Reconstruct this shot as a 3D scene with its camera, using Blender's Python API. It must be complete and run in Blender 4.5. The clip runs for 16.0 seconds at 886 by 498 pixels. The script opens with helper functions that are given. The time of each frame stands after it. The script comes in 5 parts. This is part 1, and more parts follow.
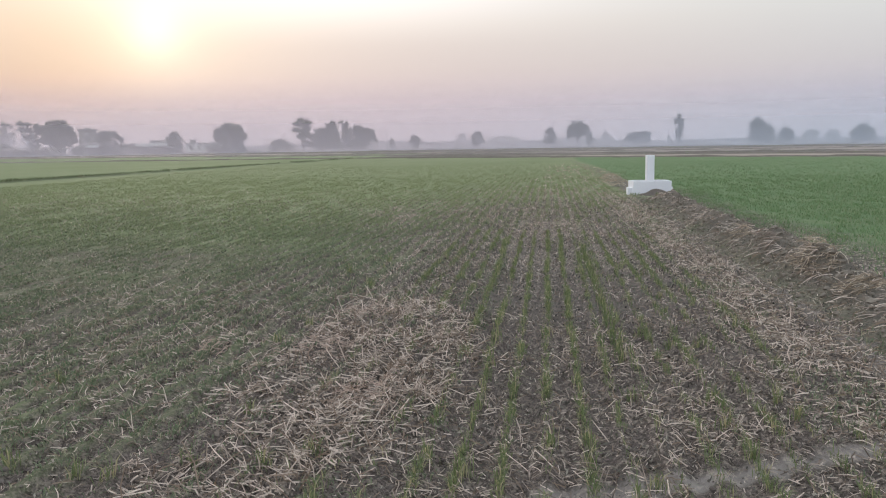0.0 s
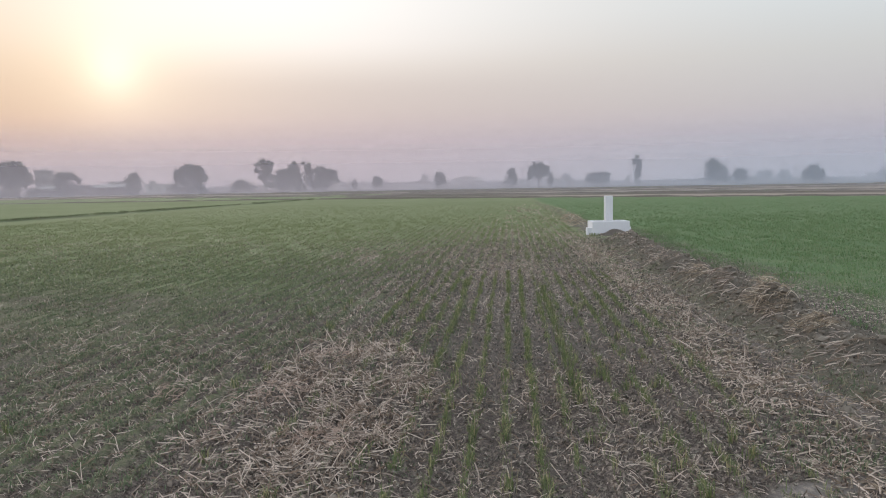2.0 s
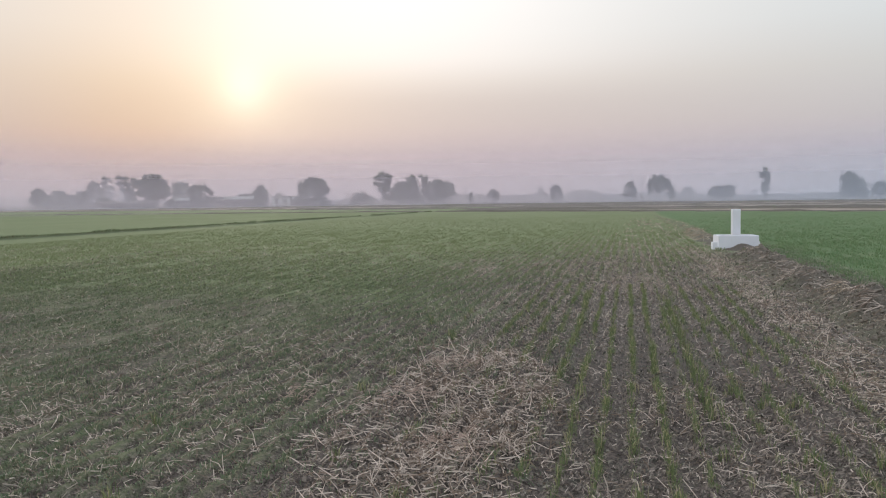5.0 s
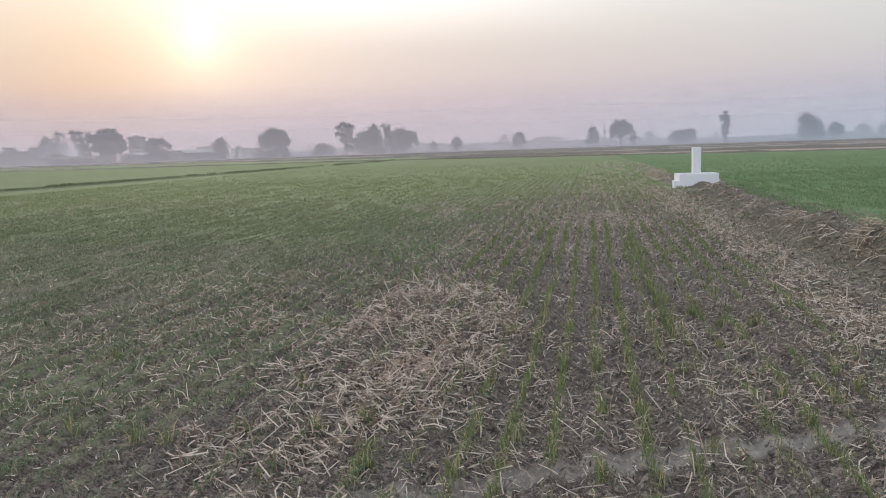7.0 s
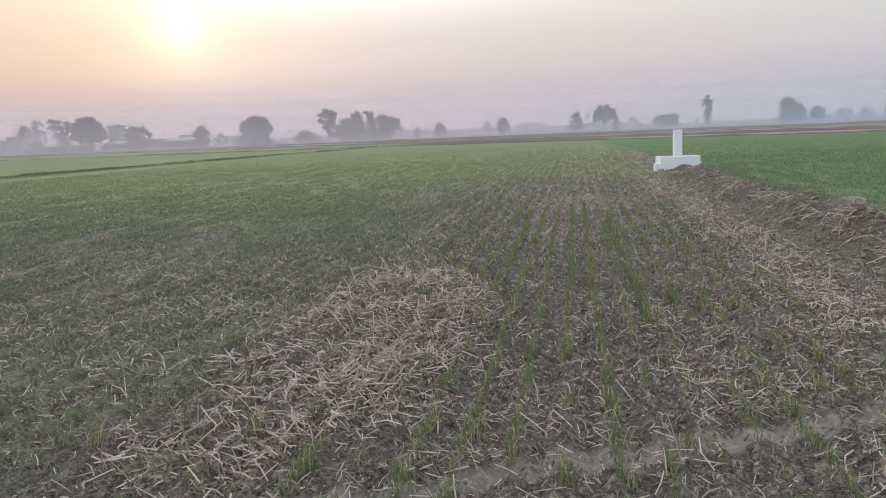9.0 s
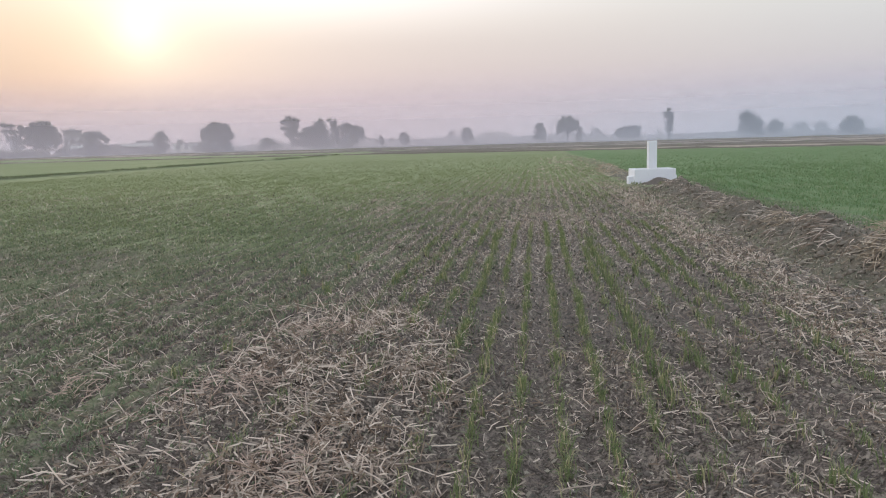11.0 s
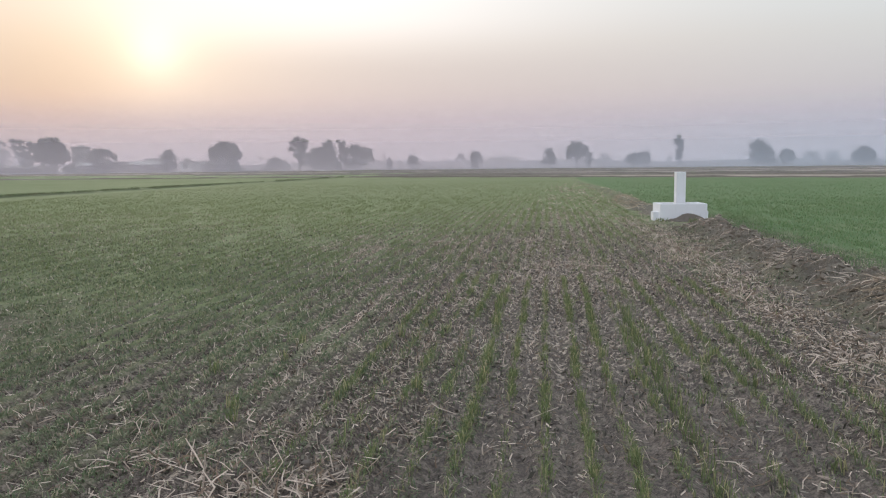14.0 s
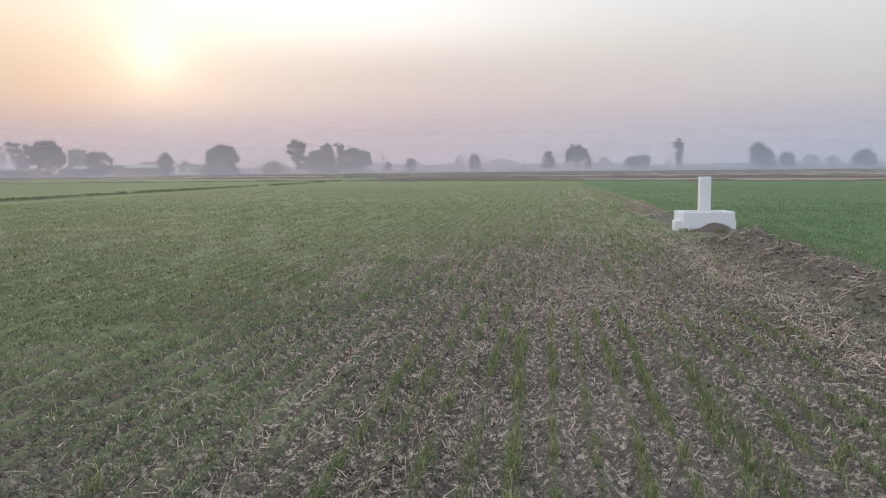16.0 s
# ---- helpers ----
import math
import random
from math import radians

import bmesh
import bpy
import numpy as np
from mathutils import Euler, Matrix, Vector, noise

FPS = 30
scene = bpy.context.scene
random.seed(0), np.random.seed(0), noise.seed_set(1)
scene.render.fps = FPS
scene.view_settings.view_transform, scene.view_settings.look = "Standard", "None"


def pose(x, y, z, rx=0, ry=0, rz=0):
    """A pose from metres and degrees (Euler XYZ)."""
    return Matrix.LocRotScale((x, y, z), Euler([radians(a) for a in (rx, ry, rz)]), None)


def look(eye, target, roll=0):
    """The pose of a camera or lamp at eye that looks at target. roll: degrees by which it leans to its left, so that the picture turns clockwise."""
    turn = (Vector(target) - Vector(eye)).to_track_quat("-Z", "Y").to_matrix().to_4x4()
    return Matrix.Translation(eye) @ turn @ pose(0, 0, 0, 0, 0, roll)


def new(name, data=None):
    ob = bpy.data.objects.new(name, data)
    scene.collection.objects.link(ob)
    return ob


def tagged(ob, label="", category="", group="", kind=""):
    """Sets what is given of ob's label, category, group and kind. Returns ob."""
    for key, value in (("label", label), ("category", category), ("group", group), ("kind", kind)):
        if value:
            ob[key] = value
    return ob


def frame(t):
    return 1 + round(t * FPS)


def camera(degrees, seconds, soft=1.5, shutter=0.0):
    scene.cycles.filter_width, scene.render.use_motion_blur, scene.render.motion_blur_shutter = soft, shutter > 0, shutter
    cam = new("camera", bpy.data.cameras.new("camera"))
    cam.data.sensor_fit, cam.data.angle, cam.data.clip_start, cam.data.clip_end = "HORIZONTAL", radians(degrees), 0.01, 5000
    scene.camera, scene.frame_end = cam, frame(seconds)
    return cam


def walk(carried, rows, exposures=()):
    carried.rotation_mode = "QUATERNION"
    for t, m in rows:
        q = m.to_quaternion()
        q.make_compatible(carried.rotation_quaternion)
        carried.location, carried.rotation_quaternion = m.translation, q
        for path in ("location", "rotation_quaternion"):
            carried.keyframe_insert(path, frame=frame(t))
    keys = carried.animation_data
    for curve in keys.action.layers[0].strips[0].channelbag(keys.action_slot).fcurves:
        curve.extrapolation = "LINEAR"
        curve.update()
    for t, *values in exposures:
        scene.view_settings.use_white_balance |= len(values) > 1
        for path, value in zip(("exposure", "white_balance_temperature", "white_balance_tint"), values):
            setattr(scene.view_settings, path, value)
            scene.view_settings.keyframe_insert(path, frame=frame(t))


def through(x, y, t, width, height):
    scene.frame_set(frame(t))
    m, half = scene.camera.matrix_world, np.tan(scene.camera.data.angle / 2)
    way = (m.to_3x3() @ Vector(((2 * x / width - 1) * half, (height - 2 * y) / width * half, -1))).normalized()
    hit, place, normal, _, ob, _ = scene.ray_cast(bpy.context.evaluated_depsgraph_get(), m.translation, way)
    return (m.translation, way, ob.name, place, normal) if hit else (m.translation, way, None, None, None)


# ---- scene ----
cam = camera(58.4, 16.0, soft=1.15)
PATH = [
    (0, (0.024, 0.213, 1.649), (-0.263, 2.175, 1.387), -0.9),
    (0.5, (0.038, 0.221, 1.651), (-0.199, 2.192, 1.415), -0.9),
    (1, (0.056, 0.211, 1.658), (-0.152, 2.188, 1.438), -1.1),
    (1.5, (0.061, 0.207, 1.664), (-0.136, 2.186, 1.456), -1.1),
    (2, (0.061, 0.195, 1.673), (-0.133, 2.179, 1.510), -1.0),
    (2.5, (0.058, 0.196, 1.670), (-0.156, 2.180, 1.545), -1.0),
    (3, (0.038, 0.186, 1.678), (-0.205, 2.168, 1.579), -0.7),
    (3.5, (0.022, 0.186, 1.677), (-0.295, 2.159, 1.589), -0.5),
    (4, (0.000, 0.180, 1.674), (-0.386, 2.139, 1.577), -0.3),
    (4.7, (-0.018, 0.166, 1.657), (-0.479, 2.109, 1.542), -0.5),
    (5.5, (-0.022, 0.146, 1.607), (-0.512, 2.079, 1.457), -1.1),
    (6.3, (-0.016, 0.153, 1.536), (-0.470, 2.090, 1.334), -1.7),
    (6.5, (-0.008, 0.157, 1.511), (-0.443, 2.096, 1.292), -1.9),
    (7, (-0.009, 0.179, 1.466), (-0.402, 2.123, 1.212), -1.9),
    (7.5, (0.004, 0.199, 1.445), (-0.374, 2.144, 1.179), -2.1),
    (8, (0.046, 0.234, 1.422), (-0.328, 2.180, 1.149), -2.4),
    (8.2, (0.067, 0.261, 1.419), (-0.305, 2.207, 1.145), -2.3),
    (8.9, (0.079, 0.480, 1.393), (-0.279, 2.426, 1.107), -2.3),
    (9.6, (0.025, 0.940, 1.373), (-0.309, 2.889, 1.076), -2.1),
    (10.3, (-0.047, 1.536, 1.365), (-0.348, 3.492, 1.075), -1.8),
    (10.5, (-0.046, 1.686, 1.363), (-0.347, 3.642, 1.074), -1.9),
    (11, (-0.110, 2.165, 1.365), (-0.375, 4.129, 1.096), -1.6),
    (11.5, (-0.139, 2.607, 1.351), (-0.395, 4.573, 1.088), -1.6),
    (12, (-0.140, 3.068, 1.387), (-0.396, 5.034, 1.123), -1.6),
    (12.5, (-0.199, 3.541, 1.395), (-0.454, 5.507, 1.132), -1.6),
    (13, (-0.238, 3.929, 1.429), (-0.496, 5.896, 1.173), -1.5),
    (13.5, (-0.225, 4.412, 1.466), (-0.496, 6.380, 1.234), -1.0),
    (14, (-0.253, 4.864, 1.466), (-0.536, 6.832, 1.254), -0.6),
    (14.5, (-0.310, 5.343, 1.492), (-0.595, 7.311, 1.285), -0.6),
    (15, (-0.356, 5.856, 1.483), (-0.638, 7.825, 1.277), -0.6),
    (15.5, (-0.443, 6.325, 1.474), (-0.724, 8.294, 1.267), -0.6),
    (16, (-0.545, 6.795, 1.484), (-0.825, 8.765, 1.280), -0.6),
]
walk(cam, [(t, look(eye, target, roll)) for t, eye, target, roll in PATH],
     exposures=[(0, 0.0), (1.2, -0.03), (2, -0.18), (3, -0.22), (4, -0.2), (6.3, -0.17), (6.5, -0.15), (7, -0.01), (8.2, 0.02), (10.5, 0.02), (12.5, -0.01), (13.5, -0.07), (16, -0.09)])

# ---- light: low hazy sun ahead, bright smoky sky ----
SUN = Vector((-0.461, 0.877, 0.134)).normalized()
world = bpy.data.worlds.new("smoky_evening_sky")
scene.world = world
world.use_nodes = True


def sky():
    nt = world.node_tree
    N, L = nt.nodes, nt.links
    N.clear()

    def math_node(op, a, b=None):
        n = N.new("ShaderNodeMath")
        n.operation = op
        for i, v in enumerate((a, b)):
            if v is None:
                continue
            if isinstance(v, (int, float)):
                n.inputs[i].default_value = v
            else:
                L.new(v, n.inputs[i])
        return n.outputs[0]

    def tint(col, fac):
        n = N.new("ShaderNodeVectorMath")
        n.operation = "SCALE"
        n.inputs[0].default_value = col
        L.new(fac, n.inputs["Scale"])
        return n.outputs[0]

    def add(a, b):
        n = N.new("ShaderNodeVectorMath")
        n.operation = "ADD"
        L.new(a, n.inputs[0]), L.new(b, n.inputs[1])
        return n.outputs[0]

    tc = N.new("ShaderNodeTexCoord")
    way = tc.outputs["Generated"]
    sep = N.new("ShaderNodeSeparateXYZ")
    L.new(way, sep.inputs[0])
    dot = N.new("ShaderNodeVectorMath")
    dot.operation = "DOT_PRODUCT"
    L.new(way, dot.inputs[0])
    dot.inputs[1].default_value = SUN
    near = math_node("MAXIMUM", dot.outputs["Value"], 0.0)
    # haze brightens from the horizon upwards
    ramp = N.new("ShaderNodeValToRGB")
    el = ramp.color_ramp.elements
    el[0].position, el[0].color = 0.0, (0.628, 0.522, 0.588, 1)
    el[1].position, el[1].color = 1.0, (1.06, 1.115, 1.19, 1)
    for p, c in ((0.03, (0.630, 0.527, 0.583)), (0.05, (0.640, 0.540, 0.577)), (0.07, (0.658, 0.570, 0.584)), (0.09, (0.682, 0.608, 0.597)), (0.145, (0.765, 0.712, 0.676)), (0.20, (0.840, 0.822, 0.804)), (0.30, (0.93, 0.93, 0.93)), (0.55, (1.01, 1.04, 1.07))):
        e = el.new(p)
        e.color = (*c, 1)
    L.new(sep.outputs["Z"], ramp.inputs[0])
    # the side away from the sun is greyer and bluer
    cool = N.new("ShaderNodeMix")
    cool.data_type = "RGBA"
    cool.blend_type = "MULTIPLY"
    side = N.new("ShaderNodeMapRange")
    side.inputs["From Min"].default_value, side.inputs["From Max"].default_value = 0.975, 0.62
    side.interpolation_type = "SMOOTHSTEP"
    L.new(dot.outputs["Value"], side.inputs["Value"])
    L.new(side.outputs[0], cool.inputs["Factor"])
    L.new(ramp.outputs[0], cool.inputs["A"])
    cool.inputs["B"].default_value = (0.908, 0.985, 1.035, 1)
    col = cool.outputs["Result"]
    col = add(col, tint((0.022, 0.0, 0.004), math_node("POWER", near, 12)))
    col = add(col, tint((0.022, 0.012, -0.020), math_node("POWER", near, 120)))
    col = add(col, tint((0.15, 0.135, 0.085), math_node("POWER", near, 600)))
    col = add(col, tint((0.20, 0.20, 0.18), math_node("POWER", near, 2500)))
    # thicker, peach-coloured smoke on the far side of the sun
    aside, veiled = N.new("ShaderNodeVectorMath"), N.new("ShaderNodeMapRange")
    aside.operation, veiled.interpolation_type = "DOT_PRODUCT", "SMOOTHSTEP"
    L.new(way, aside.inputs[0])
    aside.inputs[1].default_value = (-0.885, -0.465, 0.0)
    veiled.inputs["From Min"].default_value, veiled.inputs["From Max"].default_value = -0.05, 0.17
    L.new(aside.outputs["Value"], veiled.inputs["Value"])
    col = add(col, tint((0.0, -0.085, -0.17), math_node("MULTIPLY", math_node("POWER", near, 14), veiled.outputs[0])))
    lift = N.new("ShaderNodeMapRange")
    lift.interpolation_type = "SMOOTHSTEP"
    lift.inputs["From Min"].default_value, lift.inputs["From Max"].default_value = 0.112, 0.18
    L.new(sep.outputs["Z"], lift.inputs["Value"])
    glow = N.new("ShaderNodeVectorMath")
    glow.operation = "DOT_PRODUCT"
    L.new(way, glow.inputs[0])
    glow.inputs[1].default_value = Vector((-0.25, 0.925, 0.245)).normalized()
    wide = math_node("POWER", math_node("MAXIMUM", glow.outputs["Value"], 0.0), 26)
    col = add(col, tint((0.01, 0.01, 0.008), math_node("MULTIPLY", math_node("POWER", near, 22), lift.outputs[0])))
    col = add(col, tint((0.245, 0.248, 0.245), math_node("MULTIPLY", wide, lift.outputs[0])))
    tex = N.new("ShaderNodeTexSky")
    tex.sky_type = "NISHITA"
    tex.sun_disc = False
    tex.sun_elevation = radians(7.7)
    tex.sun_rotation = radians(332.2)
    tex.air_density, tex.dust_density, tex.ozone_density = 1.0, 6.0, 1.0
    bg1, bg2 = N.new("ShaderNodeBackground"), N.new("ShaderNodeBackground")
    L.new(col, bg1.inputs["Color"])
    bg1.inputs["Strength"].default_value = 1.0
    L.new(tex.outputs[0], bg2.inputs["Color"])
    bg2.inputs["Strength"].default_value = 0.004
    both, out = N.new("ShaderNodeAddShader"), N.new("ShaderNodeOutputWorld")
    L.new(bg1.outputs[0], both.inputs[0]), L.new(bg2.outputs[0], both.inputs[1])
    L.new(both.outputs[0], out.inputs["Surface"])


sky()
sun = new("sun", bpy.data.lights.new("sun", "SUN"))
sun.data.energy, sun.data.angle, sun.data.color = 0.9, radians(8), (1.0, 0.80, 0.60)
sun.matrix_world = look(SUN * 100, (0, 0, 0))


# ---- materials ----
class Nodes:
    """A short way to write a node material."""

    def __init__(self, name, rough=0.9, spec=0.25):
        self.mat = bpy.data.materials.new(name)
        self.mat.use_nodes = True
        self.nt = self.mat.node_tree
        self.bsdf = self.nt.nodes["Principled BSDF"]
        self.bsdf.inputs["Roughness"].default_value = rough
        self.bsdf.inputs["Specular IOR Level"].default_value = spec
        self.geo = self.node("ShaderNodeNewGeometry")
        self.pos = self.geo.outputs["Position"]

    def node(self, kind):
        return self.nt.nodes.new(kind)

    def link(self, a, b):
        self.nt.links.new(a, b)

    def put(self, value, socket):
        if isinstance(value, (int, float)):
            socket.default_value = value
        elif isinstance(value, tuple):
            socket.default_value = (*value, 1) if len(value) == 3 and len(socket.default_value) == 4 else value
        else:
            self.link(value, socket)

    def noise(self, scale, detail=4.0, rough=0.6, stretch=None, where=None):
        n = self.node("ShaderNodeTexNoise")
        n.inputs["Scale"].default_value, n.inputs["Detail"].default_value, n.inputs["Roughness"].default_value = scale, detail, rough
        src = where or self.pos
        if stretch:
            m = self.node("ShaderNodeMapping")
            m.inputs["Scale"].default_value = stretch
            self.link(src, m.inputs["Vector"])
            src = m.outputs[0]
        self.link(src, n.inputs["Vector"])
        return n.outputs["Fac"]

    def span(self, value, a, b, lo=0.0, hi=1.0):
        n = self.node("ShaderNodeMapRange")
        n.inputs["From Min"].default_value, n.inputs["From Max"].default_value = a, b
        n.inputs["To Min"].default_value, n.inputs["To Max"].default_value = lo, hi
        self.link(value, n.inputs["Value"])
        return n.outputs[0]

    def mix(self, fac, a, b, blend="MIX"):
        n = self.node("ShaderNodeMix")
        n.data_type, n.blend_type = "RGBA", blend
        self.put(fac, n.inputs["Factor"]), self.put(a, n.inputs["A"]), self.put(b, n.inputs["B"])
        return n.outputs["Result"]

    def calc(self, op, a, b):
        n = self.node("ShaderNodeMath")
        n.operation = op
        self.put(a, n.inputs[0]), self.put(b, n.inputs[1])
        return n.outputs[0]

    def attr(self, name):
        n = self.node("ShaderNodeAttribute")
        n.attribute_name = name
        return n.outputs["Fac"]

    def island(self):
        return self.geo.outputs["Random Per Island"]

    def bump(self, height, strength=0.5, distance=0.02):
        n = self.node("ShaderNodeBump")
        n.inputs["Strength"].default_value, n.inputs["Distance"].default_value = strength, distance
        self.link(height, n.inputs["Height"])
        self.link(n.outputs[0], self.bsdf.inputs["Normal"])

    def done(self, colour):
        self.put(colour, self.bsdf.inputs["Base Color"])
        return self.mat


def soil_colour(m):
    big, mid, fine = m.noise(0.9, 4), m.noise(9, 5, 0.65), m.noise(70, 4, 0.7)
    c = m.mix(m.span(big, 0.3, 0.7), (0.122, 0.097, 0.086), (0.176, 0.139, 0.124))
    c = m.mix(m.span(mid, 0.35, 0.7), c, (0.232, 0.190, 0.167))
    crust = m.noise(28, 4, 0.7)
    c = m.mix(m.span(crust, 0.54, 0.66, 0.0, 0.7), c, (0.307, 0.235, 0.216))
    c = m.mix(m.span(crust, 0.48, 0.38, 0.0, 0.80), c, (0.056, 0.043, 0.038))
    return m.mix(m.span(fine, 0.38, 0.60, 0.85, 0.0), c, (0.036, 0.029, 0.025)), mid, fine


def ground_material():
    m = Nodes("field_soil", 0.95, 0.1)
    c, mid, fine = soil_colour(m)
    dust = m.attr("dust")
    c = m.mix(m.calc("MULTIPLY", dust, m.span(mid, 0.3, 0.6, 0.6, 1.0)), c, (0.300, 0.262, 0.240))
    # chopped straw too short to tell apart
    fleck = m.noise(26, 3, 0.75, (1.0, 0.55, 1.0))
    sprinkle = m.calc("MULTIPLY", m.span(fleck, 0.53, 0.60), m.attr("litter"))
    c = m.mix(sprinkle, c, (0.50, 0.415, 0.345))
    # young wheat, too small to tell apart far off
    tone, patch, blade = m.noise(0.12, 4, 0.6), m.noise(0.55, 5, 0.65), m.noise(9, 3, 0.7, (1.0, 0.5, 1.0))
    g = m.mix(m.span(tone, 0.35, 0.65), (0.200, 0.233, 0.118), (0.238, 0.266, 0.146))
    g = m.mix(m.attr("lush"), g, (0.124, 0.206, 0.094))
    g = m.mix(m.span(patch, 0.45, 0.75, 0.0, 0.55), g, (0.245, 0.250, 0.148))
    g = m.mix(m.span(blade, 0.35, 0.65, 0.4, 0.0), g, (0.165, 0.195, 0.110))
    crop = m.attr("crop")
    gap = m.mix(0.6, m.noise(3.0, 4, 0.7, (1.0, 0.35, 1.0)), m.noise(24, 4, 0.75))
    cover = m.span(m.calc("SUBTRACT", crop, gap), -0.22, 0.22)
    c = m.mix(m.calc("MULTIPLY", cover, m.calc("MINIMUM", m.calc("MULTIPLY", crop, 1.25), 0.92)), c, g)
    # stubble and ploughed plots further off
    streak = m.noise(0.35, 4, 0.6, (0.4, 1.6, 1.0))
    c = m.mix(m.attr("dry"), c, m.mix(streak, (0.270, 0.215, 0.190), (0.44, 0.36, 0.315)))
    c = m.mix(m.attr("tilled"), c, m.mix(streak, (0.110, 0.092, 0.085), (0.185, 0.160, 0.145)))
    m.bump(m.mix(0.4, mid, fine), 0.9, 0.03)
    return m.done(c)


def bund_material(name, grass=0.0):
    m = Nodes(name, 0.95, 0.1)
    c, mid, fine = soil_colour(m)
    c = m.mix(m.span(m.noise(2.6, 5, 0.7), 0.3, 0.7, 0.35, 0.8), c, (0.250, 0.222, 0.188))
    c = m.mix(m.span(m.noise(5.5, 5, 0.75), 0.55, 0.70, 0.0, 0.55), c, (0.150, 0.150, 0.108))
    wisp = m.noise(18, 3, 0.8, (0.8, 0.5, 1.0))
    c = m.mix(m.span(wisp, 0.60, 0.68, 0.0, 0.4), c, (0.34, 0.265, 0.21))
    c = m.mix(m.calc("MULTIPLY", m.attr("green"), m.span(m.noise(3.5, 4, 0.7), 0.35, 0.6, 0.3, 1.0)), c, (0.215, 0.240, 0.135))
    if grass:
        c = m.mix(m.span(m.noise(1.7, 4), 0.62 - 0.35 * grass, 0.72 - 0.2 * grass, 0, 0.9), c, (0.170, 0.196, 0.116))
    m.bump(m.mix(0.5, mid, fine), 1.0, 0.05)
    return m.done(c)


def straw_material():
    m = Nodes("dry_straw", 0.75, 0.3)
    r = m.island()
    c = m.mix(m.span(r, 0.10, 0.72), (0.17, 0.124, 0.098), (0.76, 0.628, 0.542))
    c = m.mix(m.span(r, 0.80, 0.84), c, (0.25, 0.175, 0.13))
    c = m.mix(m.span(m.noise(45, 3), 0.45, 0.70, 0.0, 0.35), c, (0.34, 0.26, 0.20))
    return m.done(c)


def leaf_material(name, dark, light, dead=None, through=0.25):
    m = Nodes(name, 0.6, 0.3)
    r = m.island()
    c = m.mix(r, dark, light)
    if dead:
        c = m.mix(m.span(r, 0.80, 0.86), c, dead)
    c = m.mix(m.span(m.noise(0.8, 3), 0.3, 0.7, 0.0, 0.35), c, dark)
    m.done(c)
    leaf, mixer, out = m.node("ShaderNodeBsdfTranslucent"), m.node("ShaderNodeMixShader"), m.nt.nodes["Material Output"]
    m.link(c, leaf.inputs["Color"])
    mixer.inputs[0].default_value = through
    m.link(m.bsdf.outputs[0], mixer.inputs[1]), m.link(leaf.outputs[0], mixer.inputs[2])
    m.link(mixer.outputs[0], out.inputs["Surface"])
    return m.mat


def plaster_material(name, colour, grime):
    m = Nodes(name, 0.8, 0.3)
    n1, n2 = m.noise(1.6, 5, 0.65), m.noise(22, 4, 0.7)
    c = m.mix(m.span(n1, 0.45, 0.75, 0.0, 0.35), colour, grime)
    c = m.mix(m.span(n2, 0.58, 0.72, 0.0, 0.25), c, grime)
    m.bump(n2, 0.35, 0.01)
    return m.done(c)


def whitewash_material():
    m = Nodes("whitewash", 0.85, 0.2)
    n1, n2 = m.noise(2.3, 5, 0.6), m.noise(30, 4, 0.7)
    c = m.mix(m.span(n1, 0.5, 0.8, 0.0, 0.25), (0.87, 0.865, 0.93), (0.74, 0.735, 0.76))
    c = m.mix(m.span(n2, 0.60, 0.72, 0.0, 0.2), c, (0.55, 0.52, 0.48))
    splash = m.noise(9, 4, 0.7, (1, 1, 0.35))
    c = m.mix(m.span(splash, 0.60, 0.70, 0.0, 0.25), c, (0.42, 0.37, 0.32))
    m.bump(n2, 0.4, 0.008)
    return m.done(c)


def plain_material(name, a, b, scale=4.0, rough=0.8):
    m = Nodes(name, rough, 0.3)
    return m.done(m.mix(m.noise(scale, 4), a, b))


